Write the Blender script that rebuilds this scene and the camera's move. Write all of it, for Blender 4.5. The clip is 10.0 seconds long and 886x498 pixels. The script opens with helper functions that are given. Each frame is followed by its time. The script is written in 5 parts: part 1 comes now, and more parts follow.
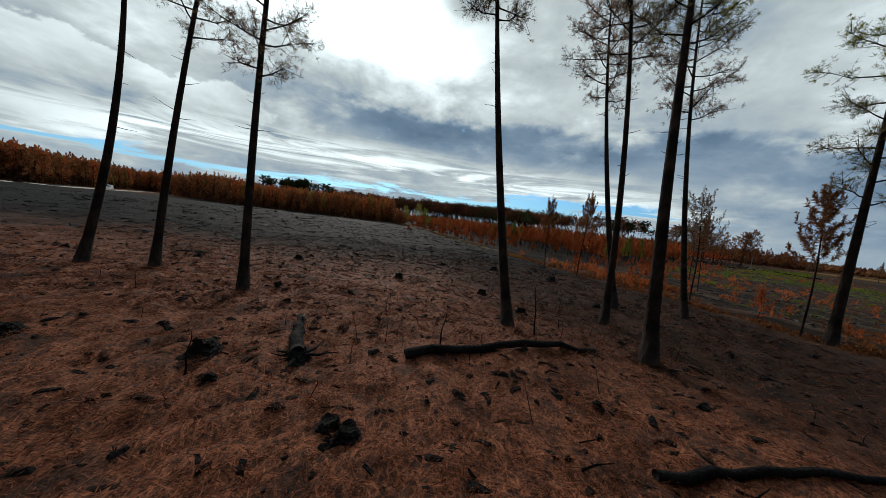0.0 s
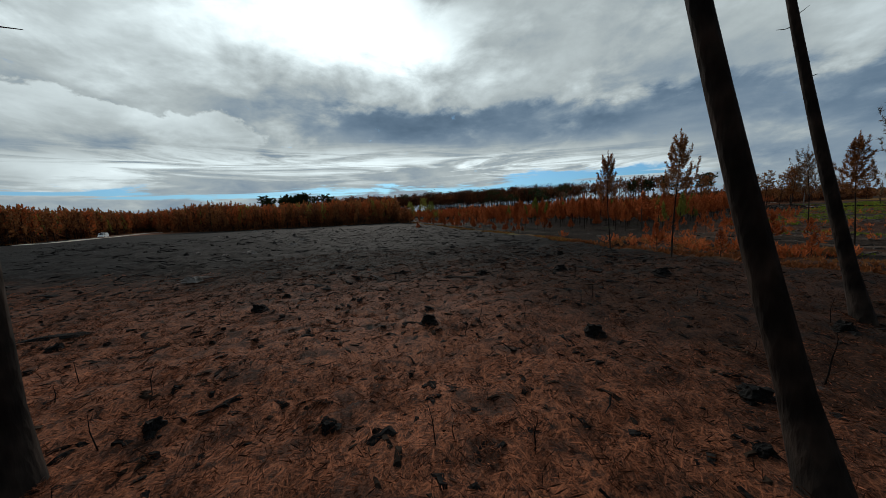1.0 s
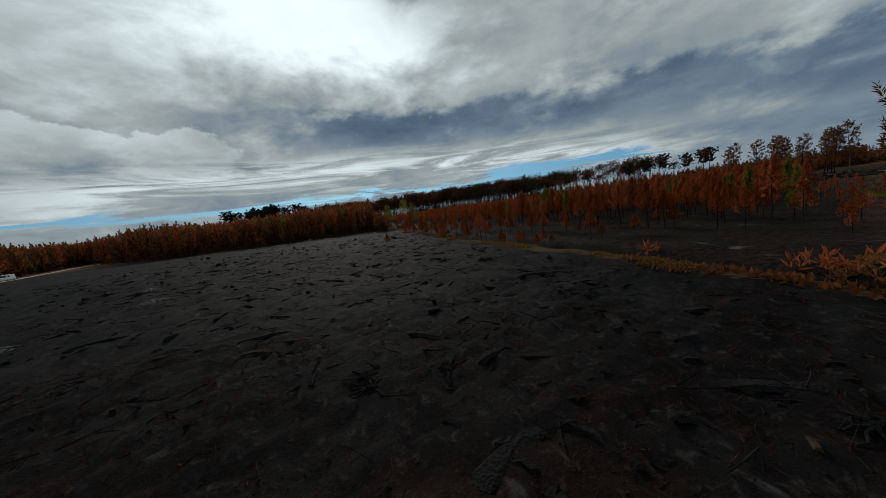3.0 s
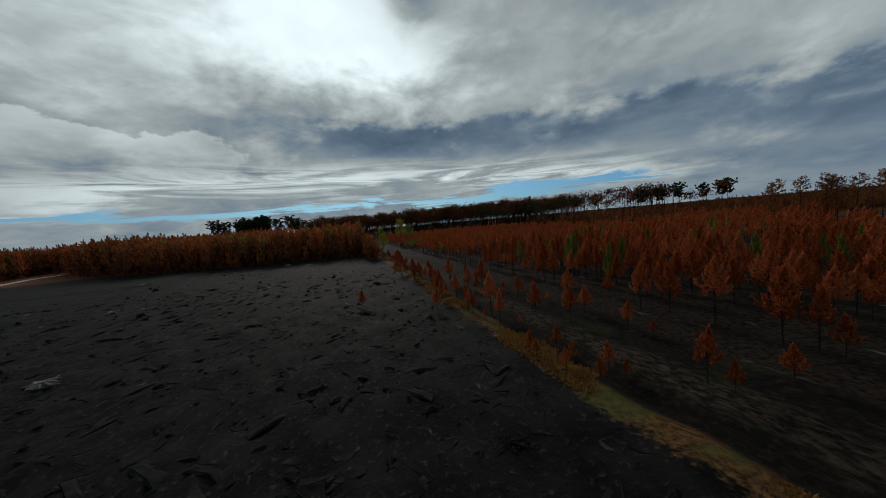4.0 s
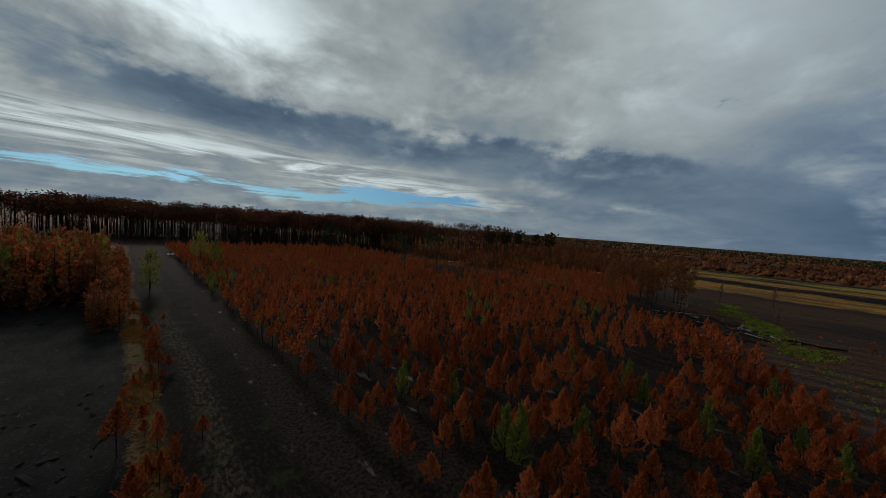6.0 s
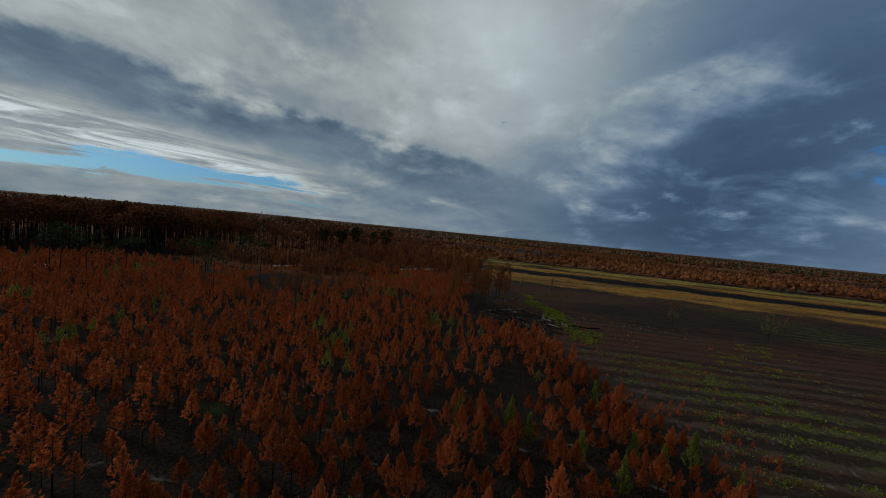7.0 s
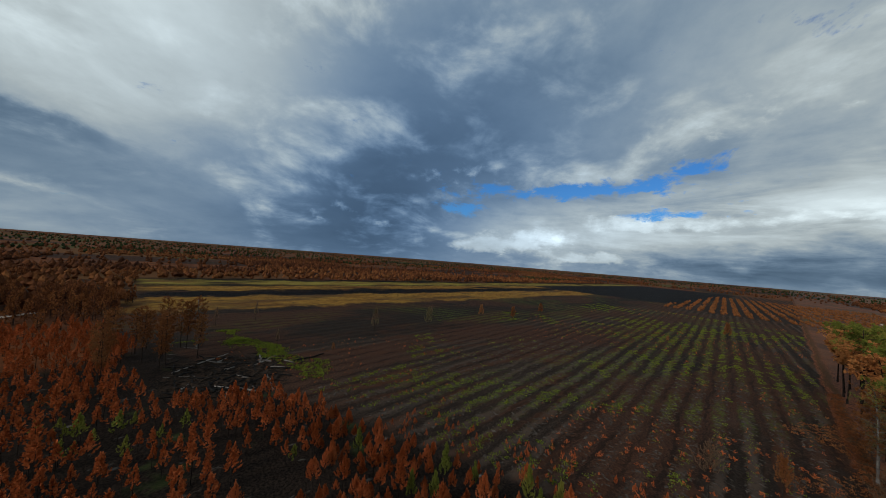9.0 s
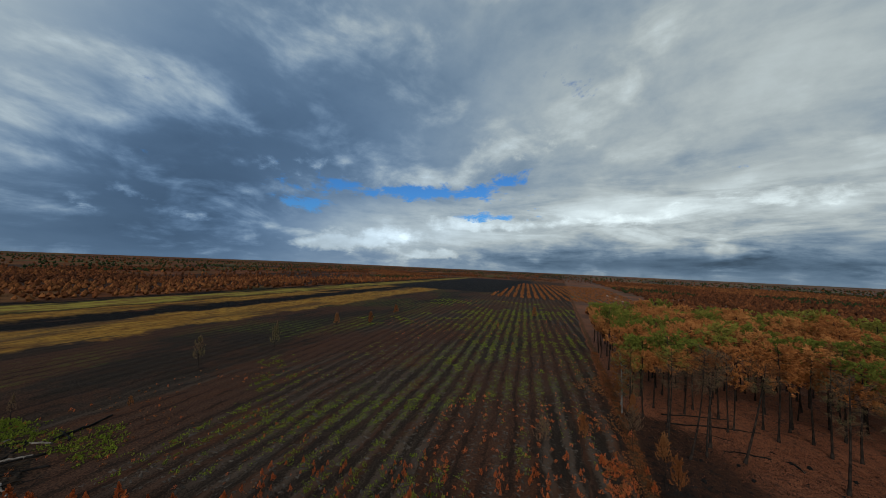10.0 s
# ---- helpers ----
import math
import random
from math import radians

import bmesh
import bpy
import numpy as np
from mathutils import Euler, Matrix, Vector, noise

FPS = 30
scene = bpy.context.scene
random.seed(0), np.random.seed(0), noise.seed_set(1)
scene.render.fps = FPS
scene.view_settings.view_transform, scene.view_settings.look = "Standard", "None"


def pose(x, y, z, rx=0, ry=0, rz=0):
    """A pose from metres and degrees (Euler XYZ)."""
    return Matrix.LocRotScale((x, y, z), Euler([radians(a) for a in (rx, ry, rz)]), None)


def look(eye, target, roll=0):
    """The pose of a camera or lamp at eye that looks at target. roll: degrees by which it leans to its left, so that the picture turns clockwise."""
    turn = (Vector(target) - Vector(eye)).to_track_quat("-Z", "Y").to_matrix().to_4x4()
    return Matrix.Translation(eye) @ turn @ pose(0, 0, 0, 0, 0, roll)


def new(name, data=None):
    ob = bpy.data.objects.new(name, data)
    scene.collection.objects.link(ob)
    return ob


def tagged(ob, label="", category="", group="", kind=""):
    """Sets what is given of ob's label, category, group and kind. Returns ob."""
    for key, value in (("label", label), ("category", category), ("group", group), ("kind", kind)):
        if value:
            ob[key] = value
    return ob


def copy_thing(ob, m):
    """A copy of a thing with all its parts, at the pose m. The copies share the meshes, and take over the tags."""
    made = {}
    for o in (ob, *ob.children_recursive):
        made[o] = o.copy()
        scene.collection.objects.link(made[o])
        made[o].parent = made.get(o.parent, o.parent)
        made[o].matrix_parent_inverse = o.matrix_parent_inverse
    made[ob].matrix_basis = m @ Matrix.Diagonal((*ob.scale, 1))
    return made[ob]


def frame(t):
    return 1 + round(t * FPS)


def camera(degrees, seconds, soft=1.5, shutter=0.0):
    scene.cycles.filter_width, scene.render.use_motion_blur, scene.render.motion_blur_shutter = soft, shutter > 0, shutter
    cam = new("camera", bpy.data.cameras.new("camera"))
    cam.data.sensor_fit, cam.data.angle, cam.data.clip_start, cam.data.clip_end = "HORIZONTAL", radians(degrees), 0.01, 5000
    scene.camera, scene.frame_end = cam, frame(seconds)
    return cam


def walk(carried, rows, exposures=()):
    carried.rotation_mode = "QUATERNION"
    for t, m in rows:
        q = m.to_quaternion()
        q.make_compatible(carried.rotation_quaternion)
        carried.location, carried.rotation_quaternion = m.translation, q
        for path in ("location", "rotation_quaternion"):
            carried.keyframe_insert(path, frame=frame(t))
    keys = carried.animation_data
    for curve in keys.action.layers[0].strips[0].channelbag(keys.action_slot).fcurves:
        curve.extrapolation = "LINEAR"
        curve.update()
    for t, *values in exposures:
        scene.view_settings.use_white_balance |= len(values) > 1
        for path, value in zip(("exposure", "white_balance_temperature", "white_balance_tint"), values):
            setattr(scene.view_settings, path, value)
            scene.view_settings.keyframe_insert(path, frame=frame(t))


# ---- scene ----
cam = camera(110.07, 10.0, soft=0.5, shutter=0.02)
PATH = [
    (0, pose(0.00, 0.00, 4.00, 84.67, -6.73, 1.12)),
    (0.5, pose(-0.70, 4.34, 3.97, 83.90, -2.72, 3.34)),
    (1, pose(-1.73, 9.00, 3.90, 83.09, 2.87, 1.98)),
    (1.5, pose(-2.49, 13.71, 3.75, 82.27, 8.85, -0.45)),
    (2, pose(-2.62, 18.56, 3.60, 81.75, 11.42, -1.74)),
    (2.5, pose(-1.93, 23.66, 3.57, 82.17, 9.79, -1.32)),
    (2.7, pose(-1.63, 25.55, 3.78, 82.12, 8.90, -1.15)),
    (3.8, pose(-0.40, 39.83, 7.82, 85.19, 4.95, -0.11)),
    (4, pose(-0.24, 42.20, 8.86, 85.08, 4.96, -0.61)),
    (4.5, pose(0.28, 48.36, 10.99, 85.52, 4.63, -2.68)),
    (5, pose(0.83, 54.43, 13.50, 85.44, 2.70, -7.53)),
    (5.2, pose(0.96, 56.46, 14.44, 85.47, 1.48, -10.05)),
    (6.3, pose(2.10, 72.48, 20.14, 85.98, -5.26, -36.58)),
    (6.5, pose(2.26, 74.37, 21.34, 85.82, -5.46, -42.56)),
    (7, pose(2.48, 79.08, 23.61, 86.39, -5.46, -59.35)),
    (7.5, pose(2.88, 81.82, 25.19, 87.48, -5.61, -71.99)),
    (8, pose(4.66, 85.06, 26.09, 89.13, -5.58, -86.09)),
    (8.5, pose(5.61, 87.64, 27.64, 90.60, -5.23, -100.07)),
    (9, pose(6.64, 89.60, 29.11, 91.90, -4.49, -113.93)),
    (9.5, pose(8.03, 90.93, 30.77, 92.76, -3.53, -127.60)),
    (10, pose(10.32, 91.68, 32.44, 93.15, -2.52, -141.27)),
]
EXPOSURES = [(0, 0.5), (1.0, 0.2), (2.5, -0.1), (4.5, -0.23), (6.5, -0.32), (7.5, -0.02), (9.0, 0.21), (10.0, 0.24)]
walk(cam, PATH, EXPOSURES)

# The plan's own axes: u runs across the rows of the plantations, v along them.
TURN = math.radians(18.07)
CU, SU = math.cos(TURN), math.sin(TURN)


def to_uv(x, y):
    return CU * x + SU * y, -SU * x + CU * y


def row_of(u, v):
    """Across the furrows of the field, which run a little askew of the plan."""
    return u + 0.10 * v


def to_xy(u, v):
    return CU * u - SU * v, SU * u + CU * v


# ---- node graphs ----
class Graph:
    """Short names for the nodes of one tree."""

    def __init__(self, tree):
        self.tree = tree
        self.tree.nodes.clear()

    def put(self, socket, value):
        if isinstance(value, bpy.types.NodeSocket):
            self.tree.links.new(value, socket)
        elif isinstance(value, tuple) and len(value) == 3 and socket.type == "RGBA":
            socket.default_value = (*value, 1)
        else:
            socket.default_value = value

    def node(self, kind, *values, **named):
        n = self.tree.nodes.new("ShaderNode" + kind)
        for key, value in named.items():
            self.put(n.inputs[key], value)
        for socket, value in zip(n.inputs, values):
            if value is not None:
                self.put(socket, value)
        return n

    def m(self, op, *values):
        n = self.tree.nodes.new("ShaderNodeMath")
        n.operation = op
        for socket, value in zip(n.inputs, values):
            self.put(socket, value)
        return n.outputs[0]

    def vm(self, op, *values):
        n = self.tree.nodes.new("ShaderNodeVectorMath")
        n.operation = op
        for socket, value in zip(n.inputs, values):
            self.put(socket, value)
        return n.outputs[0]

    def scaled(self, vec, sx, sy, sz):
        return self.vm("MULTIPLY", vec, (sx, sy, sz))

    def noise(self, vec, scale, detail=4.0, rough=0.55, distort=0.0):
        n = self.node("TexNoise", Vector=vec, Scale=scale, Detail=detail, Roughness=rough, Distortion=distort)
        return n.outputs[0]

    def step(self, value, lo, hi):
        n = self.tree.nodes.new("ShaderNodeMapRange")
        n.interpolation_type = "SMOOTHSTEP"
        for socket, v in zip(n.inputs, (value, lo, hi, 0.0, 1.0)):
            self.put(socket, v)
        return n.outputs[0]

    def mix(self, fac, a, b, blend="MIX"):
        n = self.tree.nodes.new("ShaderNodeMix")
        n.data_type, n.blend_type = "RGBA", blend
        for i, v in ((0, fac), (6, a), (7, b)):
            self.put(n.inputs[i], v)
        return n.outputs[2]

    def band(self, value, lo, hi, soft):
        return self.m("MULTIPLY", self.step(value, lo - soft, lo + soft), self.m("SUBTRACT", 1.0, self.step(value, hi - soft, hi + soft)))


# ---- world: broken overcast, the sun behind thin cloud ----
SUN_AZ, SUN_EL = -15.0, 28.0  # degrees, azimuth from +y towards +x
world = bpy.data.worlds.new("overcast_sky")
scene.world = world
world.use_nodes = True
g = Graph(world.node_tree)
ray = g.node("TexCoord").outputs["Generated"]
sep = g.node("SeparateXYZ", ray)
dx, dy, dz = sep.outputs
up = g.m("MAXIMUM", dz, 0.0)
inv = g.m("DIVIDE", 1.0, g.m("ADD", up, 0.26))
plane = g.node("CombineXYZ", g.m("MULTIPLY", dx, inv), g.m("MULTIPLY", dy, inv), 0.0).outputs[0]
n_big = g.noise(plane, 0.8, 5.0, 0.5, 0.3)
thick = g.noise(plane, 1.9, 10.0, 0.56, 0.35)
n_mid = g.noise(g.scaled(plane, 1.0, 1.0, 1.0), 3.6, 9.0, 0.6, 0.5)
n_fine = g.noise(plane, 4.5, 6.0, 0.65, 0.8)
round_noise = g.noise(g.scaled(ray, 1.0, 1.0, 1.9), 5.0, 9.0, 0.56, 0.25)
puff_noise = g.noise(g.scaled(ray, 1.0, 1.0, 1.5), 15.0, 8.0, 0.6, 0.2)
relief = g.m("SUBTRACT", thick, g.noise(g.vm("ADD", plane, (-0.05, 0.20, 0.0)), 1.9, 10.0, 0.56, 0.35))
az = g.m("WRAP", g.m("MULTIPLY", g.m("ARCTAN2", dx, dy), 57.2958), 260.0, -100.0)
el = g.m("MULTIPLY", g.m("ARCSINE", dz), 57.2958)
az_w = g.m("ADD", az, g.m("MULTIPLY", g.m("SUBTRACT", n_big, 0.5), 18.0))
el_w = g.m("ADD", el, g.m("MULTIPLY", g.m("ADD", g.m("MULTIPLY", g.m("SUBTRACT", n_mid, 0.5), 0.6), g.m("SUBTRACT", round_noise, 0.5)), g.m("ADD", 2.0, g.m("MULTIPLY", up, 22.0))))


def lobe(a, e, wa, we, amp):
    qa = g.m("DIVIDE", g.m("SUBTRACT", az_w, a), wa)
    qe = g.m("DIVIDE", g.m("SUBTRACT", el_w, e), we)
    q = g.m("ADD", g.m("MULTIPLY", qa, qa), g.m("MULTIPLY", qe, qe))
    return g.m("MULTIPLY", g.m("EXPONENT", g.m("MULTIPLY", q, -1.0)), amp)


def lobes(first, rows):
    total = first
    for row in rows:
        total = g.m("ADD", total, lobe(*row))
    return total


def minus_half(socket, amount):
    return g.m("MULTIPLY", g.m("SUBTRACT", socket, 0.5), amount)


light = lobes(0.29, [
    (-15, 27, 46, 16, 0.14), (-44, 24, 20, 6, 0.08), (-2, 33, 9, 5, -0.20), (40, 31, 16, 5, -0.08), (-48, 9.5, 20, 1.6, -0.08),
    (-12, 16, 26, 3.5, -0.10), (60, 30, 17, 15, 0.20), (54, 6, 13, 4, -0.07), (92, 4, 23, 11, -0.15), (94, 14, 20, 14, -0.02), (68, 24, 18, 12, 0.10), (97, 24, 11, 14, -0.045), (150, 17, 18, 11, -0.05), (24, 22, 22, 6, 0.03), (115, 26, 17, 14, -0.11), (122, 15, 14, 11, -0.06), (152, 36, 22, 10, -0.04), (138, 29, 15, 11, -0.07),
    (140, 5, 20, 3.5, 0.26), (106, 10, 10, 12, -0.06), (180, 9.5, 30, 3.2, 0.26), (170, 24, 36, 10, 0.08), (172, 1.8, 45, 2.2, -0.22)])
calm = g.m("SUBTRACT", 1.0, lobe(100, 18, 42, 40, 0.92))
grain = g.m("ADD", g.m("ADD", minus_half(g.step(thick, 0.34, 0.66), -0.42), g.m("MULTIPLY", relief, 1.1)), g.m("ADD", minus_half(n_mid, 0.50), minus_half(puff_noise, 0.30)))
light = g.m("MULTIPLY", light, g.m("ADD", 1.0, g.m("MULTIPLY", grain, calm)))
# the long dark cloud bank with a heaped upper edge
bend = g.m("MAXIMUM", az, 0.0)
middle = g.m("SUBTRACT", 14.6, g.m("MULTIPLY", g.m("MULTIPLY", bend, bend), 0.0014))
reach = g.m("DIVIDE", g.m("SUBTRACT", g.m("ADD", el_w, minus_half(puff_noise, 2.6)), middle), 3.4)
dark_bank = g.m("MULTIPLY", g.m("MULTIPLY", g.m("SUBTRACT", 1.0, g.step(reach, 0.45, 1.05)), g.step(reach, -1.5, -0.2)), g.band(az_w, -20.0, 66.0, 13.0))
light = g.m("MULTIPLY", light, g.m("SUBTRACT", 1.0, g.m("MULTIPLY", dark_bank, g.m("ADD", 0.46, minus_half(thick, 0.5)))))
# bright layered streaks over the horizon
streaks = g.noise(g.scaled(ray, 2.6, 2.6, 36.0), 1.0, 8.0, 0.62, 0.9)
tilt = g.m("ADD", az, 20.0)
low_mid = g.m("SUBTRACT", 8.3, g.m("MULTIPLY", g.m("MULTIPLY", tilt, tilt), 0.0012))
rows_w = g.m("DIVIDE", g.m("SUBTRACT", g.m("ADD", el, minus_half(round_noise, 2.6)), low_mid), 2.4)
lit = g.m("MULTIPLY", g.m("EXPONENT", g.m("MULTIPLY", g.m("MULTIPLY", rows_w, rows_w), -1.0)), g.band(az_w, -55.0, 34.0, 12.0))
light = g.m("ADD", light, g.m("MULTIPLY", lit, g.m("MULTIPLY", g.step(streaks, 0.40, 0.60), 0.55)))
light = g.m("ADD", light, g.m("MULTIPLY", minus_half(g.step(g.noise(g.scaled(ray, 3.0, 3.0, 17.0), 1.0, 8.0, 0.6, 0.6), 0.34, 0.66), 0.30), lobe(178, 8, 40, 6, 1.0)))
# where the sun burns through
burn = g.step(lobes(g.m("ADD", minus_half(round_noise, 1.1), minus_half(thick, 1.2)), [(-19, 33, 24, 10, 1.0), (-12, 29, 13, 4, 0.4), (-1, 35, 6, 4, -0.5)]), -0.05, 0.95)
light = g.m("ADD", light, g.m("MULTIPLY", burn, 0.72))
# heaped clouds with lit tops
heap = g.step(lobes(g.m("ADD", minus_half(puff_noise, 1.3), minus_half(round_noise, 0.9)), [
    (96, 8.0, 3.2, 1.6, 0.55), (101, 5.4, 3.2, 1.3, 0.55), (90, 6.0, 2.5, 1.0, 0.5),
    (122, 3.0, 8, 1.8, 0.9), (140, 2.0, 8, 1.0, 0.8), (146, 7.6, 12, 1.4, 0.7), (130, 5.2, 8, 1.6, 0.6), (170, 8.4, 14, 1.2, 0.7), (187, 10.5, 10, 1.2, 0.6), (117, 15.5, 7, 3, 0.55), (158, 20, 12, 4, 0.35)]), 0.30, 0.75)
light = g.m("ADD", light, g.m("MULTIPLY", heap, g.m("ADD", 0.08, g.m("MULTIPLY", puff_noise, 0.22))))
bank = g.step(lobes(g.m("ADD", minus_half(puff_noise, 1.1), minus_half(round_noise, 0.5)), [
    (-49, 12.6, 8.5, 3.4, 1.0), (-38, 12.4, 7.5, 3.0, 1.0), (-60, 12.0, 8, 3.4, 0.9)]), 0.42, 0.60)
light = g.m("ADD", light, g.m("MULTIPLY", bank, g.m("MULTIPLY", g.step(el_w, 9.5, 15.5), 0.24)))
low = g.step(lobes(g.m("ADD", minus_half(puff_noise, 1.6), minus_half(round_noise, 0.8)), [(-20, 2.2, 45, 0.9, 0.5), (8, 2.6, 14, 0.8, 0.3)]), 0.30, 0.62)
light = g.m("MAXIMUM", light, 0.045)
cloud = g.mix(g.step(light, 0.08, 0.42), (0.56, 0.92, 1.36), (0.87, 1.0, 1.03))
cloud = g.mix(1.0, cloud, g.node("CombineColor", light, light, light).outputs[0], "MULTIPLY")
gap = lobes(g.m("ADD", g.m("MULTIPLY", g.m("SUBTRACT", n_fine, 0.5), 1.5), g.m("MULTIPLY", g.m("SUBTRACT", puff_noise, 0.5), 1.2)), [
    (132, 13.4, 17, 2.2, 0.84), (118, 9.4, 6, 2.2, 0.60), (150, 15.4, 9, 1.8, 0.52), (150, 9.2, 10, 1.0, 0.62), (164, 31, 6, 2.0, 0.36), (148, 31, 5, 2, 0.32)])
low_blue = g.m("ADD", lobe(-25, 4.2, 46, 1.2, 0.62), g.m("ADD", lobe(14, 4.8, 18, 1.5, 0.55), lobe(40, 2.4, 30, 1.4, 0.45)))
slit = g.m("MINIMUM", g.m("ADD", minus_half(streaks, 3.4), low_blue), g.m("MULTIPLY", low_blue, 2.0))
gap = g.m("MAXIMUM", gap, slit)
clear = g.m("MULTIPLY", g.step(gap, 0.34, 0.70), g.m("SUBTRACT", 1.0, g.m("MULTIPLY", low, 0.85)))
sky = g.tree.nodes.new("ShaderNodeTexSky")
sky.sky_type, sky.sun_disc = "NISHITA", False
sky.sun_elevation, sky.sun_rotation = math.radians(SUN_EL), math.radians(SUN_AZ)
blue = g.mix(1.0, sky.outputs[0], (0.020, 0.050, 0.088), "MULTIPLY")
cool = g.m("MINIMUM", g.m("ADD", lobe(112, 18, 36, 26, 0.85), lobe(95, 5, 25, 10, 0.3)), 1.0)
cloud = g.mix(cool, cloud, g.mix(1.0, cloud, (0.86, 0.98, 1.16), "MULTIPLY"))
blue = g.mix(lobe(-20, 4, 60, 14, 0.45), blue, (0.24, 0.36, 0.45))
final = g.mix(clear, cloud, blue)
final = g.mix(g.step(dz, -0.03, 0.0), (0.03, 0.025, 0.02), final)
back = g.node("Background", final, 1.0)
g.tree.links.new(back.outputs[0], g.node("OutputWorld").inputs[0])

sun = bpy.data.lights.new("sun", "SUN")
sun.energy, sun.angle, sun.color = 1.5, math.radians(14), (1.0, 0.93, 0.84)
a, e = math.radians(SUN_AZ), math.radians(SUN_EL)
toward = Vector((math.sin(a) * math.cos(e), math.cos(a) * math.cos(e), math.sin(e)))
new("sun", sun).matrix_world = look(toward * 100, (0, 0, 0))


# ---- materials ----
def material(name, build):
    mat = bpy.data.materials.new(name)
    mat.use_nodes = True
    g = Graph(mat.node_tree)
    bsdf = g.tree.nodes.new("ShaderNodeBsdfPrincipled")
    extra = build(g, bsdf)
    g.tree.links.new(extra or bsdf.outputs[0], g.node("OutputMaterial").inputs[0])
    return mat


def bumped(g, bsdf, height, strength, distance):
    n = g.node("Bump", Strength=strength, Distance=distance, Height=height)
    g.put(bsdf.inputs["Normal"], n.outputs[0])


def leafy(dark, mid, pale, rough=0.75):
    def build(g, bsdf):
        isle = g.node("NewGeometry").outputs["Random Per Island"]
        one = g.node("ObjectInfo").outputs["Random"]
        place = g.node("NewGeometry").outputs["Position"]
        patch = g.noise(place, 0.35, 3.0)
        c = g.mix(isle, dark, mid)
        c = g.mix(g.m("MULTIPLY", g.step(g.noise(place, 5.0, 5.0, 0.7), 0.42, 0.62), 0.6), c, dark)
        c = g.mix(g.m("MULTIPLY", g.step(g.m("ADD", one, g.m("MULTIPLY", g.m("SUBTRACT", patch, 0.5), 1.4)), 0.45, 1.1), 0.8), c, pale)
        g.put(bsdf.inputs["Base Color"], c)
        g.put(bsdf.inputs["Roughness"], rough)
        g.put(bsdf.inputs["Specular IOR Level"], 0.05)
        bumped(g, bsdf, g.noise(place, 9.0, 4.0, 0.7), 0.9, 0.08)
        through_light = g.node("BsdfTranslucent", c)
        return g.node("MixShader", 0.30, bsdf.outputs[0], through_light.outputs[0]).outputs[0]
    return build


def woody(dark, pale, scale, amount, bump=0.6):
    def build(g, bsdf):
        place = g.node("TexCoord").outputs["Object"]
        plates = g.node("TexVoronoi", Vector=g.scaled(place, 1.0, 1.0, 0.32), Scale=scale).outputs[0]
        grain = g.noise(g.scaled(place, 1.0, 1.0, 0.2), scale * 2.5, 5.0)
        stain = g.noise(place, 1.1, 3.0)
        f = g.m("MULTIPLY", g.m("ADD", g.m("MULTIPLY", grain, 0.6), g.m("MULTIPLY", plates, 0.5)), g.step(stain, 0.3, 0.75))
        g.put(bsdf.inputs["Base Color"], g.mix(g.m("MULTIPLY", f, amount), dark, pale))
        g.put(bsdf.inputs["Roughness"], 0.9)
        g.put(bsdf.inputs["Specular IOR Level"], 0.06)
        bumped(g, bsdf, g.m("ADD", plates, g.m("MULTIPLY", grain, 0.6)), bump, 0.03)
    return build


def minus_mid(g, socket):
    return g.m("SUBTRACT", socket, 0.5)


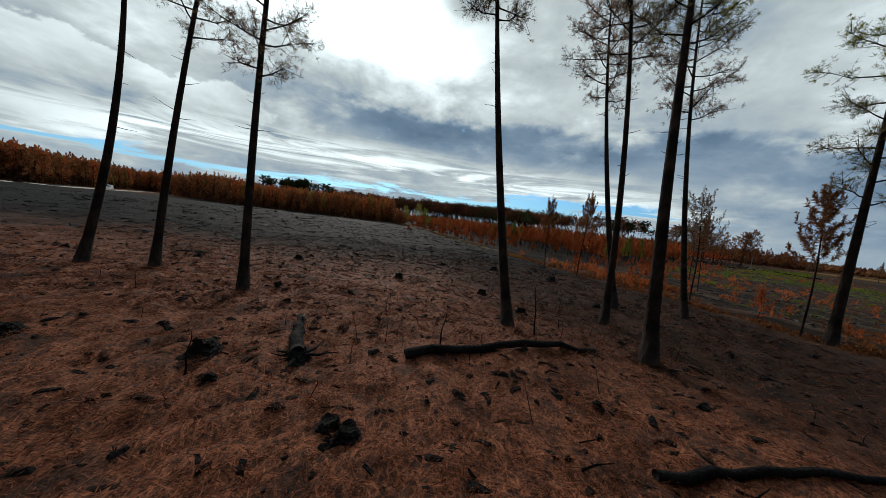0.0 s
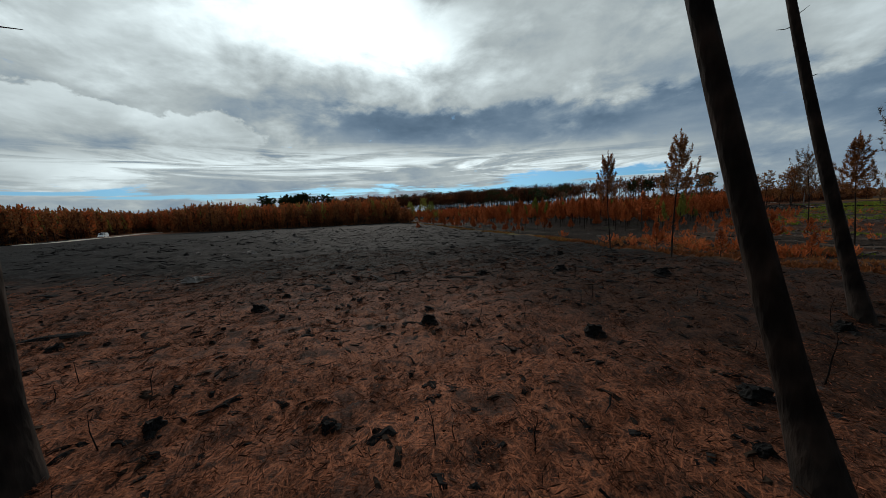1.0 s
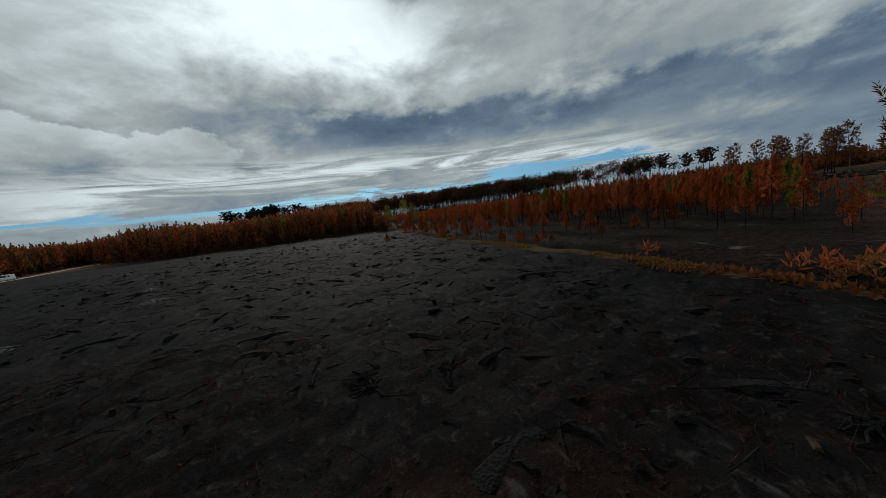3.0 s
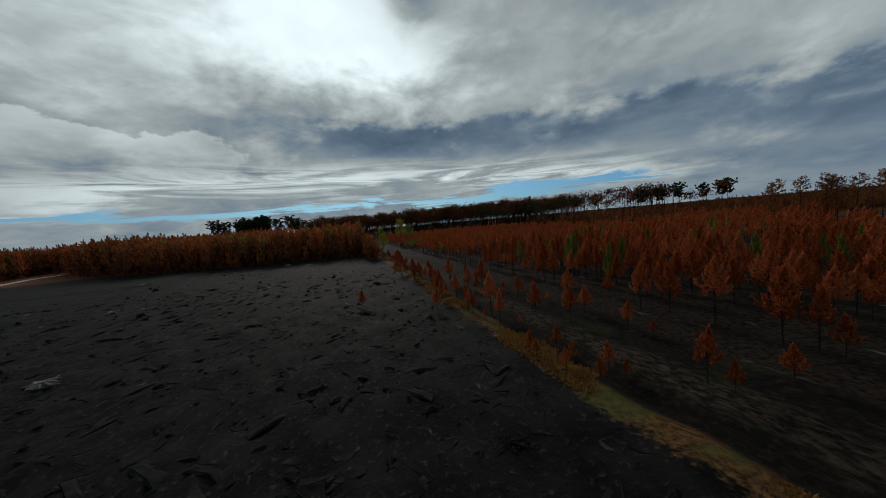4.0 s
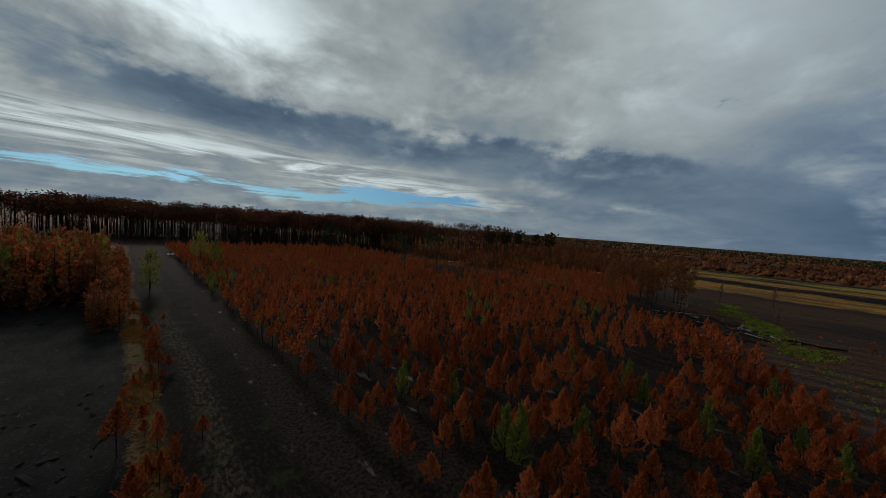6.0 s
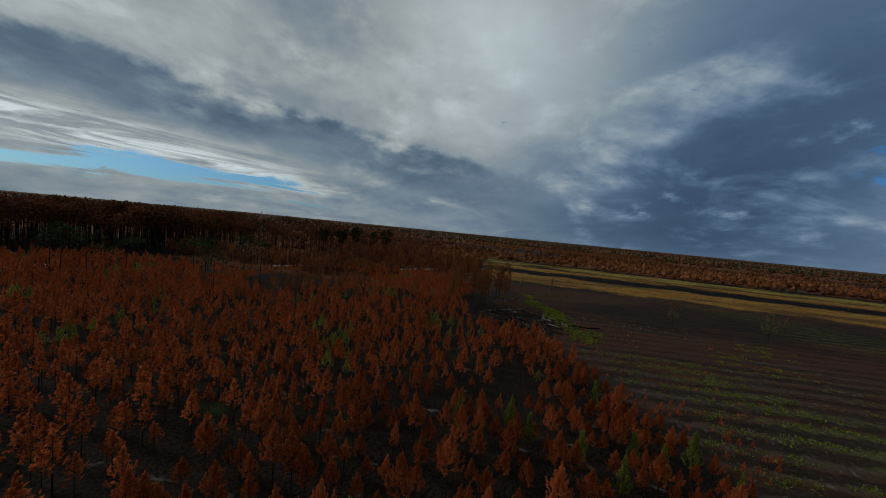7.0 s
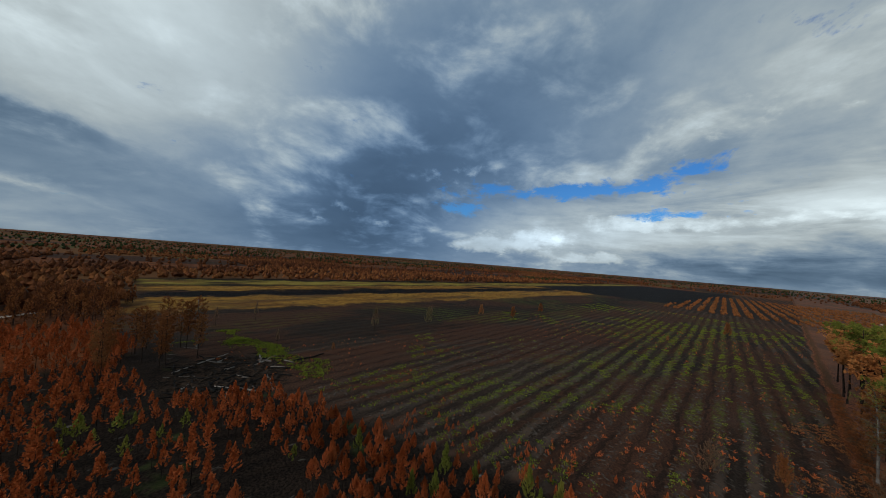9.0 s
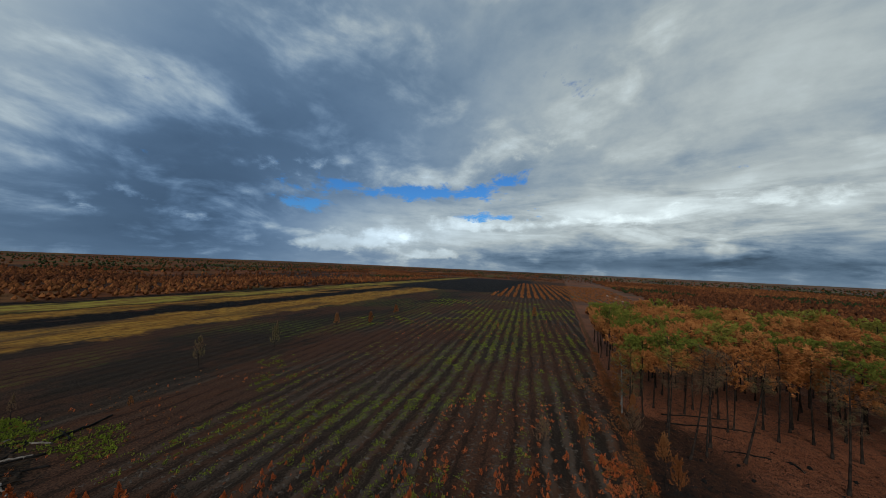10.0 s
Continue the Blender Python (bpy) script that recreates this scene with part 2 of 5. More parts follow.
def ground_look(g, bsdf):
    place = g.node("NewGeometry").outputs["Position"]
    x, y, _ = g.node("SeparateXYZ", place).outputs
    flat = g.node("CombineXYZ", x, y, 0.0).outputs[0]
    u = g.m("ADD", g.m("MULTIPLY", x, CU), g.m("MULTIPLY", y, SU))
    v = g.m("SUBTRACT", g.m("MULTIPLY", y, CU), g.m("MULTIPLY", x, SU))
    uv = g.node("CombineXYZ", u, v, 0.0).outputs[0]
    big = g.noise(flat, 0.05, 4.0)
    mid = g.noise(flat, 0.35, 5.0)
    fine = g.noise(flat, 3.0, 6.0, 0.65)
    grit = g.noise(flat, 14.0, 5.0, 0.7)
    straw = g.noise(flat, 9.0, 5.0, 0.65, 3.0)
    shift = g.m("MULTIPLY", g.m("SUBTRACT", mid, 0.5), 9.0)
    far_shift = g.m("MULTIPLY", g.m("SUBTRACT", big, 0.5), 40.0)
    u_s = g.m("ADD", u, g.m("ADD", g.m("MULTIPLY", shift, 0.20), g.m("MULTIPLY", far_shift, 0.10)))
    # burnt clearing, with ash and scraps of pale wood
    char = g.mix(g.step(mid, 0.35, 0.7), (0.0030, 0.0028, 0.0028), (0.011, 0.0102, 0.0098))
    char = g.mix(g.m("MULTIPLY", g.step(fine, 0.54, 0.70), 0.75), char, (0.046, 0.040, 0.036))
    char = g.mix(g.m("MULTIPLY", g.step(g.noise(g.scaled(uv, 1.0, 0.3, 1.0), 1.6, 5.0), 0.64, 0.76), 0.5), char, (0.11, 0.105, 0.10))
    # needle litter
    fibre = straw
    for turn, across in ((0.5, 30.0), (-0.7, 24.0), (1.5, 34.0), (-0.1, 20.0)):
        c, s = math.cos(turn), math.sin(turn)
        fu = g.m("ADD", g.m("MULTIPLY", x, c * across), g.m("MULTIPLY", y, s * across))
        fv = g.m("ADD", g.m("MULTIPLY", x, -s * 3.5), g.m("MULTIPLY", y, c * 3.5))
        fibre = g.m("MAXIMUM", fibre, g.m("MULTIPLY", g.noise(g.node("CombineXYZ", fu, fv, turn).outputs[0], 1.0, 3.0, 0.6, 0.4), 1.0))
    litter = g.mix(g.step(fibre, 0.46, 0.74), (0.030, 0.012, 0.007), (0.36, 0.125, 0.058))
    litter = g.mix(g.m("MULTIPLY", g.step(g.noise(flat, 0.9, 5.0), 0.50, 0.68), 0.8), litter, (0.022, 0.013, 0.010))
    litter = g.mix(g.m("MULTIPLY", g.step(grit, 0.58, 0.75), 0.4), litter, (0.28, 0.13, 0.07))
    litter = g.mix(g.m("MULTIPLY", g.step(g.noise(flat, 3.4, 4.0, 0.6), 0.54, 0.66), 0.8), litter, (0.016, 0.010, 0.008))
    edge = g.m("ADD", g.m("ADD", g.m("ADD", y, g.m("MULTIPLY", x, -0.12)), shift), g.m("MULTIPLY", g.m("MAXIMUM", g.m("SUBTRACT", x, -1.0), 0.0), g.m("MULTIPLY", g.step(y, -2.0, 8.0), 2.0)))
    scorch = g.mix(g.step(fibre, 0.46, 0.74), (0.011, 0.007, 0.006), (0.075, 0.034, 0.020))
    scorch = g.mix(g.m("MULTIPLY", g.step(g.noise(flat, 0.7, 5.0), 0.48, 0.66), 0.8), scorch, char)
    dark = g.mix(g.step(g.m("ADD", y, g.m("MULTIPLY", minus_mid(g, mid), 16.0)), 24.0, 36.0), scorch, char)
    char_mix = g.step(g.m("ADD", edge, g.m("MULTIPLY", g.m("SUBTRACT", fine, 0.5), 14.0)), 15.0, 33.0)
    col = g.mix(char_mix, litter, dark)
    needles = g.m("MULTIPLY", g.m("SUBTRACT", 1.0, char_mix), g.m("SUBTRACT", 1.0, g.step(u, 22.0, 25.0)))
    # field east of the grove: furrows along v, their shading painted into the soil colour
    row = g.m("ADD", u_s, g.m("MULTIPLY", v, 0.10))
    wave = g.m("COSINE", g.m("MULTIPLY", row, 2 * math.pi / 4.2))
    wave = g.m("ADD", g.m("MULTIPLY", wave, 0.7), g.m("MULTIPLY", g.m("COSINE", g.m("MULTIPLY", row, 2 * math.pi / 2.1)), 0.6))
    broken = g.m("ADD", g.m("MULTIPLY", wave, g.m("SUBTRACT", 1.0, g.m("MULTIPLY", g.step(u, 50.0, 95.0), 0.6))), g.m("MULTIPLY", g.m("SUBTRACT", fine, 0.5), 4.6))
    # paler on the ridges, darker in the hollows, to deepen the low relief
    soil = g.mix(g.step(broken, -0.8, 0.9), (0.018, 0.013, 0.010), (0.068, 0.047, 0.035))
    soil = g.mix(g.m("MULTIPLY", g.step(g.noise(g.scaled(uv, 0.25, 0.035, 1.0), 1.0, 4.0), 0.48, 0.64), 0.7), soil, (0.070, 0.028, 0.015))
    soil = g.mix(g.m("MULTIPLY", g.step(g.noise(g.scaled(uv, 0.5, 0.05, 1.0), 1.0, 4.0), 0.55, 0.7), 0.22), soil, (0.10, 0.085, 0.07))
    zone = g.step(g.m("ADD", g.noise(g.scaled(uv, 0.030, 0.012, 1.0), 1.0, 4.0), g.m("MULTIPLY", minus_mid(g, mid), 0.12)), 0.47, 0.56)
    black = g.mix(g.step(fine, 0.35, 0.68), (0.007, 0.006, 0.005), (0.034, 0.026, 0.020))
    soil = g.mix(g.m("MULTIPLY", g.band(g.m("ADD", u_s, g.m("MULTIPLY", shift, 1.5)), 128.0, 200.0, 7.0), 0.8), soil, black)
    soil = g.mix(g.m("MULTIPLY", zone, 0.75), soil, g.mix(g.step(fine, 0.4, 0.65), (0.028, 0.015, 0.011), (0.095, 0.042, 0.024)))
    def spot(cu, cv, ru, rv, amount):
        pu = g.m("POWER", g.m("DIVIDE", g.m("SUBTRACT", u, cu), ru), 2.0)
        pv = g.m("POWER", g.m("DIVIDE", g.m("SUBTRACT", v, cv), rv), 2.0)
        return g.m("MULTIPLY", g.m("EXPONENT", g.m("MULTIPLY", g.m("ADD", pu, pv), -1.0)), amount)

    along_belt = g.m("DIVIDE", g.m("ADD", g.m("SUBTRACT", v, u), 55.0), 9.0)
    belt = g.m("MULTIPLY", g.m("EXPONENT", g.m("MULTIPLY", g.m("MULTIPLY", along_belt, along_belt), -1.0)), g.band(u, 40.0, 102.0, 5.0))
    lush = g.m("ADD", g.m("ADD", g.m("MULTIPLY", belt, 0.16), spot(68.0, -120.0, 30.0, 62.0, 0.15)), g.m("ADD", spot(172.0, -135.0, 34.0, 55.0, 0.15), spot(105.0, -15.0, 24.0, 34.0, -0.12)))
    lines = g.step(g.m("COSINE", g.m("MULTIPLY", row, 2 * math.pi / 4.2)), -0.7, 0.4)
    weed = g.m("MULTIPLY", g.step(g.m("ADD", g.noise(g.scaled(uv, 0.02, 0.012, 1.0), 1.0, 4.0), lush), 0.52, 0.64), g.step(g.noise(g.scaled(uv, 1.0, 0.45, 1.0), 0.9, 4.0), 0.42, 0.58))
    soil = g.mix(g.m("MULTIPLY", g.m("MULTIPLY", g.m("MULTIPLY", weed, lines), g.step(g.noise(flat, 2.2, 5.0, 0.7), 0.40, 0.56)), 0.75), soil, (0.085, 0.115, 0.018))
    soil = g.mix(g.m("MULTIPLY", g.step(grit, 0.4, 0.8), 0.3), soil, (0.02, 0.018, 0.016))
    # thin broken lines of painted shade along the furrow bottoms
    furrow_shade = g.step(g.m("ADD", g.m("COSINE", g.m("MULTIPLY", row, 2 * math.pi / 4.2)), g.m("MULTIPLY", minus_mid(g, g.noise(g.scaled(uv, 1.0, 0.3, 1.0), 1.2, 5.0)), 1.6)), -0.72, -0.98)
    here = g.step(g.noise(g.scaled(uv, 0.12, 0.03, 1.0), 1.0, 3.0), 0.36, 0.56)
    soil = g.mix(g.m("MULTIPLY", g.m("MULTIPLY", furrow_shade, here), 0.6), soil, (0.010, 0.008, 0.007))
    pile = g.m("ADD", g.m("POWER", g.m("DIVIDE", g.m("SUBTRACT", u_s, 116.0), 14.0), 2.0), g.m("POWER", g.m("DIVIDE", g.m("SUBTRACT", v, 71.0), 12.0), 2.0))
    # plantation floor
    rows = g.m("COSINE", g.m("MULTIPLY", u_s, 2 * math.pi / 3.6))
    floor = g.mix(g.step(fine, 0.35, 0.65), (0.006, 0.005, 0.0045), (0.030, 0.021, 0.016))
    ash = g.m("MULTIPLY", g.step(g.noise(g.scaled(uv, 1.0, 0.4, 1.0), 0.8, 6.0), 0.60, 0.72), g.step(rows, -0.2, 0.8))
    floor = g.mix(g.m("MULTIPLY", ash, 0.9), floor, (0.14, 0.125, 0.11))
    floor = g.mix(g.m("MULTIPLY", g.step(g.noise(flat, 0.12, 4.0), 0.6, 0.72), 0.5), floor, (0.035, 0.055, 0.015))
    north = g.m("SUBTRACT", g.m("SUBTRACT", v, g.m("MULTIPLY", u, 0.42)), g.m("ADD", 21.0, g.m("MULTIPLY", shift, 0.3)))
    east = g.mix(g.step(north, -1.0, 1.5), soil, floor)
    earth = g.mix(g.step(fine, 0.4, 0.65), (0.010, 0.008, 0.007), (0.050, 0.032, 0.022))
    east = g.mix(g.m("SUBTRACT", 1.0, g.step(g.m("ADD", pile, g.m("MULTIPLY", minus_mid(g, mid), 2.0)), 0.8, 1.2)), east, earth)
    # far strips of dry grass between burnt ones
    u_f = g.m("ADD", g.m("ADD", u, g.m("MULTIPLY", far_shift, 0.7)), g.m("MULTIPLY", shift, 1.2))
    streak = g.noise(g.scaled(uv, 0.16, 0.03, 1.0), 1.0, 6.0, 0.65)
    dry = g.mix(g.step(streak, 0.35, 0.62), (0.15, 0.068, 0.016), (0.30, 0.165, 0.032))
    dry = g.mix(g.m("MULTIPLY", g.step(streak, 0.55, 0.66), 0.8), dry, (0.03, 0.022, 0.016))
    tuft = g.noise(g.scaled(uv, 0.9, 0.22, 1.0), 1.0, 6.0, 0.7)
    dry = g.mix(g.m("MULTIPLY", g.step(tuft, 0.46, 0.62), 0.75), dry, (0.045, 0.022, 0.010))
    green_dry = g.mix(g.step(streak, 0.4, 0.6), (0.22, 0.18, 0.034), (0.12, 0.066, 0.02))
    rust = g.mix(g.step(g.noise(g.scaled(flat, 1.0, 1.0, 1.0), 0.03, 8.0, 0.65), 0.35, 0.65), (0.055, 0.024, 0.013), (0.150, 0.053, 0.022))
    rust = g.mix(g.m("MULTIPLY", g.step(g.noise(flat, 0.008, 4.0), 0.55, 0.68), 0.7), rust, (0.045, 0.050, 0.018))
    cells = g.node("TexVoronoi", Vector=g.scaled(uv, 0.0075, 0.0032, 1.0), Scale=1.0, Randomness=0.8).outputs["Color"]
    pick = g.node("SeparateColor", cells).outputs[0]
    rust = g.mix(g.m("MULTIPLY", g.step(pick, 0.74, 0.76), 0.85), rust, (0.110, 0.052, 0.022))
    rust = g.mix(g.m("MULTIPLY", g.m("SUBTRACT", 1.0, g.step(pick, 0.24, 0.26)), 0.8), rust, (0.024, 0.017, 0.014))
    rust = g.mix(g.m("MULTIPLY", g.band(pick, 0.44, 0.54, 0.01), 0.7), rust, (0.050, 0.062, 0.020))
    gaps = g.step(g.noise(g.scaled(uv, 0.045, 0.012, 1.0), 1.0, 5.0), 0.36, 0.50)
    burnt = g.mix(g.step(streak, 0.54, 0.66), char, rust)
    east = g.mix(g.m("MULTIPLY", g.step(g.m("ADD", v, shift), 195.0, 225.0), 0.9), east, (0.020, 0.012, 0.008))
    east = g.mix(g.step(u_f, 234.0, 240.0), east, burnt)
    east = g.mix(g.m("MULTIPLY", g.band(u_f, 196.0, 236.0, 3.0), g.m("ADD", 0.25, g.m("MULTIPLY", gaps, 0.75))), east, dry)
    east = g.mix(g.m("MULTIPLY", g.band(u_f, 262.0, 284.0, 5.0), gaps), east, dry)
    east = g.mix(g.m("MULTIPLY", g.band(u_f, 290.0, 322.0, 5.0), gaps), east, green_dry)
    east = g.mix(g.step(u_f, 330.0, 345.0), east, rust)
    east = g.mix(g.m("MULTIPLY", g.step(g.m("ADD", v, far_shift), 85.0, 100.0), g.step(u, 132.0, 140.0)), east, rust)
    # dark burnt parcel and the rusty rows to the south
    v_f = g.m("ADD", v, far_shift)
    south = g.m("SUBTRACT", 1.0, g.step(v_f, -290.0, -275.0))
    tilled = g.mix(g.step(g.m("COSINE", g.m("MULTIPLY", row, 2 * math.pi / 8.4)), -0.2, 0.6), (0.024, 0.018, 0.015), (0.075, 0.032, 0.017))
    east = g.mix(g.m("MULTIPLY", south, g.band(u, -1000.0, 96.0, 6.0)), east, tilled)
    east = g.mix(g.m("MULTIPLY", g.m("SUBTRACT", 1.0, g.step(v_f, -335.0, -320.0)), g.band(u, 104.0, 285.0, 6.0)), east, g.mix(1.0, char, (1.6, 1.6, 1.7), "MULTIPLY"))
    east = g.mix(g.m("SUBTRACT", 1.0, g.step(v_f, -880.0, -800.0)), east, rust)
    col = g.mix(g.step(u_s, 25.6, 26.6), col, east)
    # track and grass strip along the clearing
    ahead = g.step(g.m("ADD", v, shift), 40.0, 47.0)
    track = g.mix(g.step(g.noise(g.scaled(uv, 1.2, 0.6, 1.0), 3.0, 6.0, 0.7), 0.47, 0.68), (0.007, 0.006, 0.005), (0.026, 0.020, 0.016))
    debris = g.m("MULTIPLY", g.band(u_s, 27.2, 29.4, 0.6), g.step(g.noise(g.scaled(uv, 1.6, 0.7, 1.0), 2.0, 6.0, 0.7), 0.42, 0.62))
    track = g.mix(g.m("MULTIPLY", debris, 0.6), track, (0.075, 0.055, 0.038))
    track = g.mix(g.m("MULTIPLY", g.step(g.noise(flat, 0.22, 3.0), 0.56, 0.70), 0.25), track, (0.035, 0.05, 0.015))
    ahead = g.m("MULTIPLY", ahead, g.m("SUBTRACT", 1.0, g.step(v, 150.0, 230.0)))
    col = g.mix(g.m("MULTIPLY", ahead, g.band(u_s, 26.0, 32.5, 0.7)), col, track)
    grass = g.mix(g.step(fine, 0.35, 0.65), (0.035, 0.019, 0.009), (0.135, 0.072, 0.026))
    grass = g.mix(g.m("MULTIPLY", g.step(mid, 0.5, 0.65), 0.7), grass, (0.06, 0.07, 0.02))
    brown = g.mix(g.step(fine, 0.35, 0.65), (0.030, 0.019, 0.011), (0.110, 0.055, 0.025))
    col = g.mix(g.m("MULTIPLY", g.band(g.m("ADD", u_s, g.m("MULTIPLY", minus_mid(g, fine), 2.0)), 23.5, 25.4, 0.4), 0.9), col, g.mix(ahead, brown, grass))
    # rusty ground west and south of the grove
    west = g.m("SUBTRACT", 1.0, g.step(g.m("ADD", u, far_shift), -165.0, -130.0))
    behind = g.m("SUBTRACT", 1.0, g.step(v_f, -110.0, -90.0))
    col = g.mix(g.m("MULTIPLY", g.m("MAXIMUM", behind, g.m("MULTIPLY", west, g.m("SUBTRACT", 1.0, g.step(v, 60.0, 70.0)))), g.m("SUBTRACT", 1.0, g.step(u, 22.0, 25.0))), col, rust)
    beyond = g.m("MULTIPLY", g.step(v, 172.0, 190.0), g.m("SUBTRACT", 1.0, g.step(u, 22.0, 25.0)))
    col = g.mix(beyond, col, rust)
    # ground under the northern forest darkened in colour for the shade among its trunks
    wood_shade = g.m("MULTIPLY", g.band(y, 256.0, 400.0, 8.0), g.m("SUBTRACT", 1.0, g.step(u, 150.0, 170.0)))
    col = g.mix(g.m("MULTIPLY", wood_shade, g.step(x, -150.0, -125.0)), col, g.mix(g.step(mid, 0.4, 0.6), (0.010, 0.008, 0.007), (0.030, 0.018, 0.012)))
    g.put(bsdf.inputs["Base Color"], col)
    g.put(bsdf.inputs["Roughness"], 0.85)
    g.put(bsdf.inputs["Specular IOR Level"], g.m("ADD", 0.02, g.m("MULTIPLY", g.m("SUBTRACT", 1.0, g.step(u, 22.0, 25.0)), g.m("ADD", 0.030, g.m("MULTIPLY", needles, 0.09)))))
    bumped(g, bsdf, g.m("ADD", g.m("ADD", fine, g.m("MULTIPLY", fibre, 0.5)), g.m("MULTIPLY", mid, 1.5)), 0.8, 0.12)


GROUND = material("burnt_ground", ground_look)
BARK = material("charred_bark", woody((0.011, 0.009, 0.008), (0.085, 0.058, 0.045), 9.0, 0.8, 0.9))
DEAD = material("bleached_wood", woody((0.10, 0.085, 0.075), (0.34, 0.31, 0.28), 8.0, 1.0))
COAL = material("charcoal_wood", woody((0.006, 0.006, 0.006), (0.040, 0.036, 0.034), 16.0, 0.8, 0.9))
RED = material("scorched_needles", leafy((0.20, 0.048, 0.014), (0.54, 0.135, 0.040), (0.56, 0.165, 0.058)))
RUST = material("brown_needles", leafy((0.12, 0.045, 0.016), (0.34, 0.125, 0.042), (0.28, 0.13, 0.050)))
GREY = material("dull_needles", leafy((0.10, 0.062, 0.038), (0.26, 0.160, 0.095), (0.15, 0.14, 0.055)))
GREEN = material("living_needles", leafy((0.10, 0.118, 0.022), (0.26, 0.275, 0.050), (0.32, 0.28, 0.060)))
DARKGREEN = material("dark_living_needles", leafy((0.014, 0.026, 0.010), (0.035, 0.050, 0.017), (0.06, 0.05, 0.02)))
WEEDS = material("weeds", leafy((0.078, 0.100, 0.013), (0.205, 0.260, 0.030), (0.22, 0.22, 0.034)))
UMBER = material("dark_brown_needles", leafy((0.045, 0.016, 0.009), (0.120, 0.044, 0.020), (0.14, 0.060, 0.024)))
HEATH = material("far_brown_needles", leafy((0.070, 0.026, 0.012), (0.210, 0.072, 0.027), (0.25, 0.090, 0.033)))
ORANGE = material("orange_needles", leafy((0.27, 0.100, 0.034), (0.66, 0.280, 0.090), (0.60, 0.29, 0.10)))
STRAW = material("dry_straw", leafy((0.040, 0.015, 0.009), (0.43, 0.165, 0.088), (0.30, 0.125, 0.068)))
SOIL = material("turned_soil", woody((0.030, 0.024, 0.020), (0.15, 0.125, 0.105), 5.0, 0.9, 0.9))
SCORCH = material("burnt_needles", leafy((0.010, 0.007, 0.006), (0.11, 0.045, 0.025), (0.055, 0.028, 0.018)))
EARTH = material("dark_earth", woody((0.012, 0.009, 0.007), (0.075, 0.048, 0.032), 4.0, 0.9, 0.9))
HAY = material("dry_grass", leafy((0.10, 0.050, 0.015), (0.27, 0.135, 0.036), (0.20, 0.13, 0.034)))


# ---- meshes from arrays of quads ----
def mesh(name, verts, quads, mats, which=None, smooth=False):
    me = bpy.data.meshes.new(name)
    n = len(quads)
    me.vertices.add(len(verts))
    me.vertices.foreach_set("co", np.asarray(verts, np.float32).ravel())
    me.loops.add(4 * n)
    me.loops.foreach_set("vertex_index", np.asarray(quads, np.int32).ravel())
    me.polygons.add(n)
    me.polygons.foreach_set("loop_start", np.arange(0, 4 * n, 4, dtype=np.int32))
    for mat in mats:
        me.materials.append(mat)
    if which is not None:
        me.polygons.foreach_set("material_index", np.asarray(which, np.int32))
    me.polygons.foreach_set("use_smooth", np.full(n, smooth))
    me.update(calc_edges=True)
    return me


def join(pieces):
    verts, quads, at = [], [], 0
    for v, q in pieces:
        verts.append(v)
        quads.append(np.asarray(q) + at)
        at += len(v)
    return np.concatenate(verts), np.concatenate(quads)


def part(name, shape, mat, parent, label=""):
    """One mesh object from (verts, quads) under a thing or a part."""
    ob = new(name, mesh(name, shape[0], shape[1], [mat], smooth=name in ("trunk", "bole")))
    ob.parent = parent
    return tagged(ob, label)


def tube(points, radii, sides=8, cap=True):
    points, rings = np.asarray(points, float), []
    way = np.gradient(points, axis=0)
    for p, d, r in zip(points, way, radii):
        d = d / (np.linalg.norm(d) + 1e-9)
        s = np.cross(d, (0.31, 0.95, 0.05) if abs(d[2]) > 0.5 else (0, 0, 1))
        s = s / np.linalg.norm(s)
        b = np.cross(s, d)
        a = np.arange(sides) * 2 * np.pi / sides
        rings.append(p + r * (np.outer(np.cos(a), s) + np.outer(np.sin(a), b)))
    v = np.concatenate(rings)
    q = [(i * sides + j, i * sides + (j + 1) % sides, (i + 1) * sides + (j + 1) % sides, (i + 1) * sides + j)
         for i in range(len(points) - 1) for j in range(sides)]
    if cap:
        for ring in (0, len(points) - 1):
            base = ring * sides
            for j in range(1, sides - 2, 2):
                q.append((base, base + j, base + j + 1, base + j + 2))
    return v, np.array(q)


def kites(base, way, length, width, rng):
    """Slim four-cornered blades: a needle spray, a weed leaf, a straw."""
    n = len(base)
    way = way / (np.linalg.norm(way, axis=1, keepdims=True) + 1e-9)
    side = np.cross(way, rng.normal(size=(n, 3)))
    side = side / (np.linalg.norm(side, axis=1, keepdims=True) + 1e-9) * np.reshape(width, (-1, 1)) / 2
    length = np.reshape(length, (-1, 1))
    mid = base + way * length * 0.45
    v = np.stack([base, mid + side, base + way * length, mid - side], 1).reshape(-1, 3)
    return v, np.arange(4 * n).reshape(-1, 4)


def brush(at, way, count, spread, length, width, rng):
    """Sprays of blades fanning from each place."""
    at, way = np.repeat(at, count, 0), np.repeat(way, count, 0)
    way = way / (np.linalg.norm(way, axis=1, keepdims=True) + 1e-9) + rng.normal(size=way.shape) * spread
    n = len(at)
    return kites(at, way, length * rng.uniform(0.6, 1.2, n), width * rng.uniform(0.7, 1.3, n), rng)


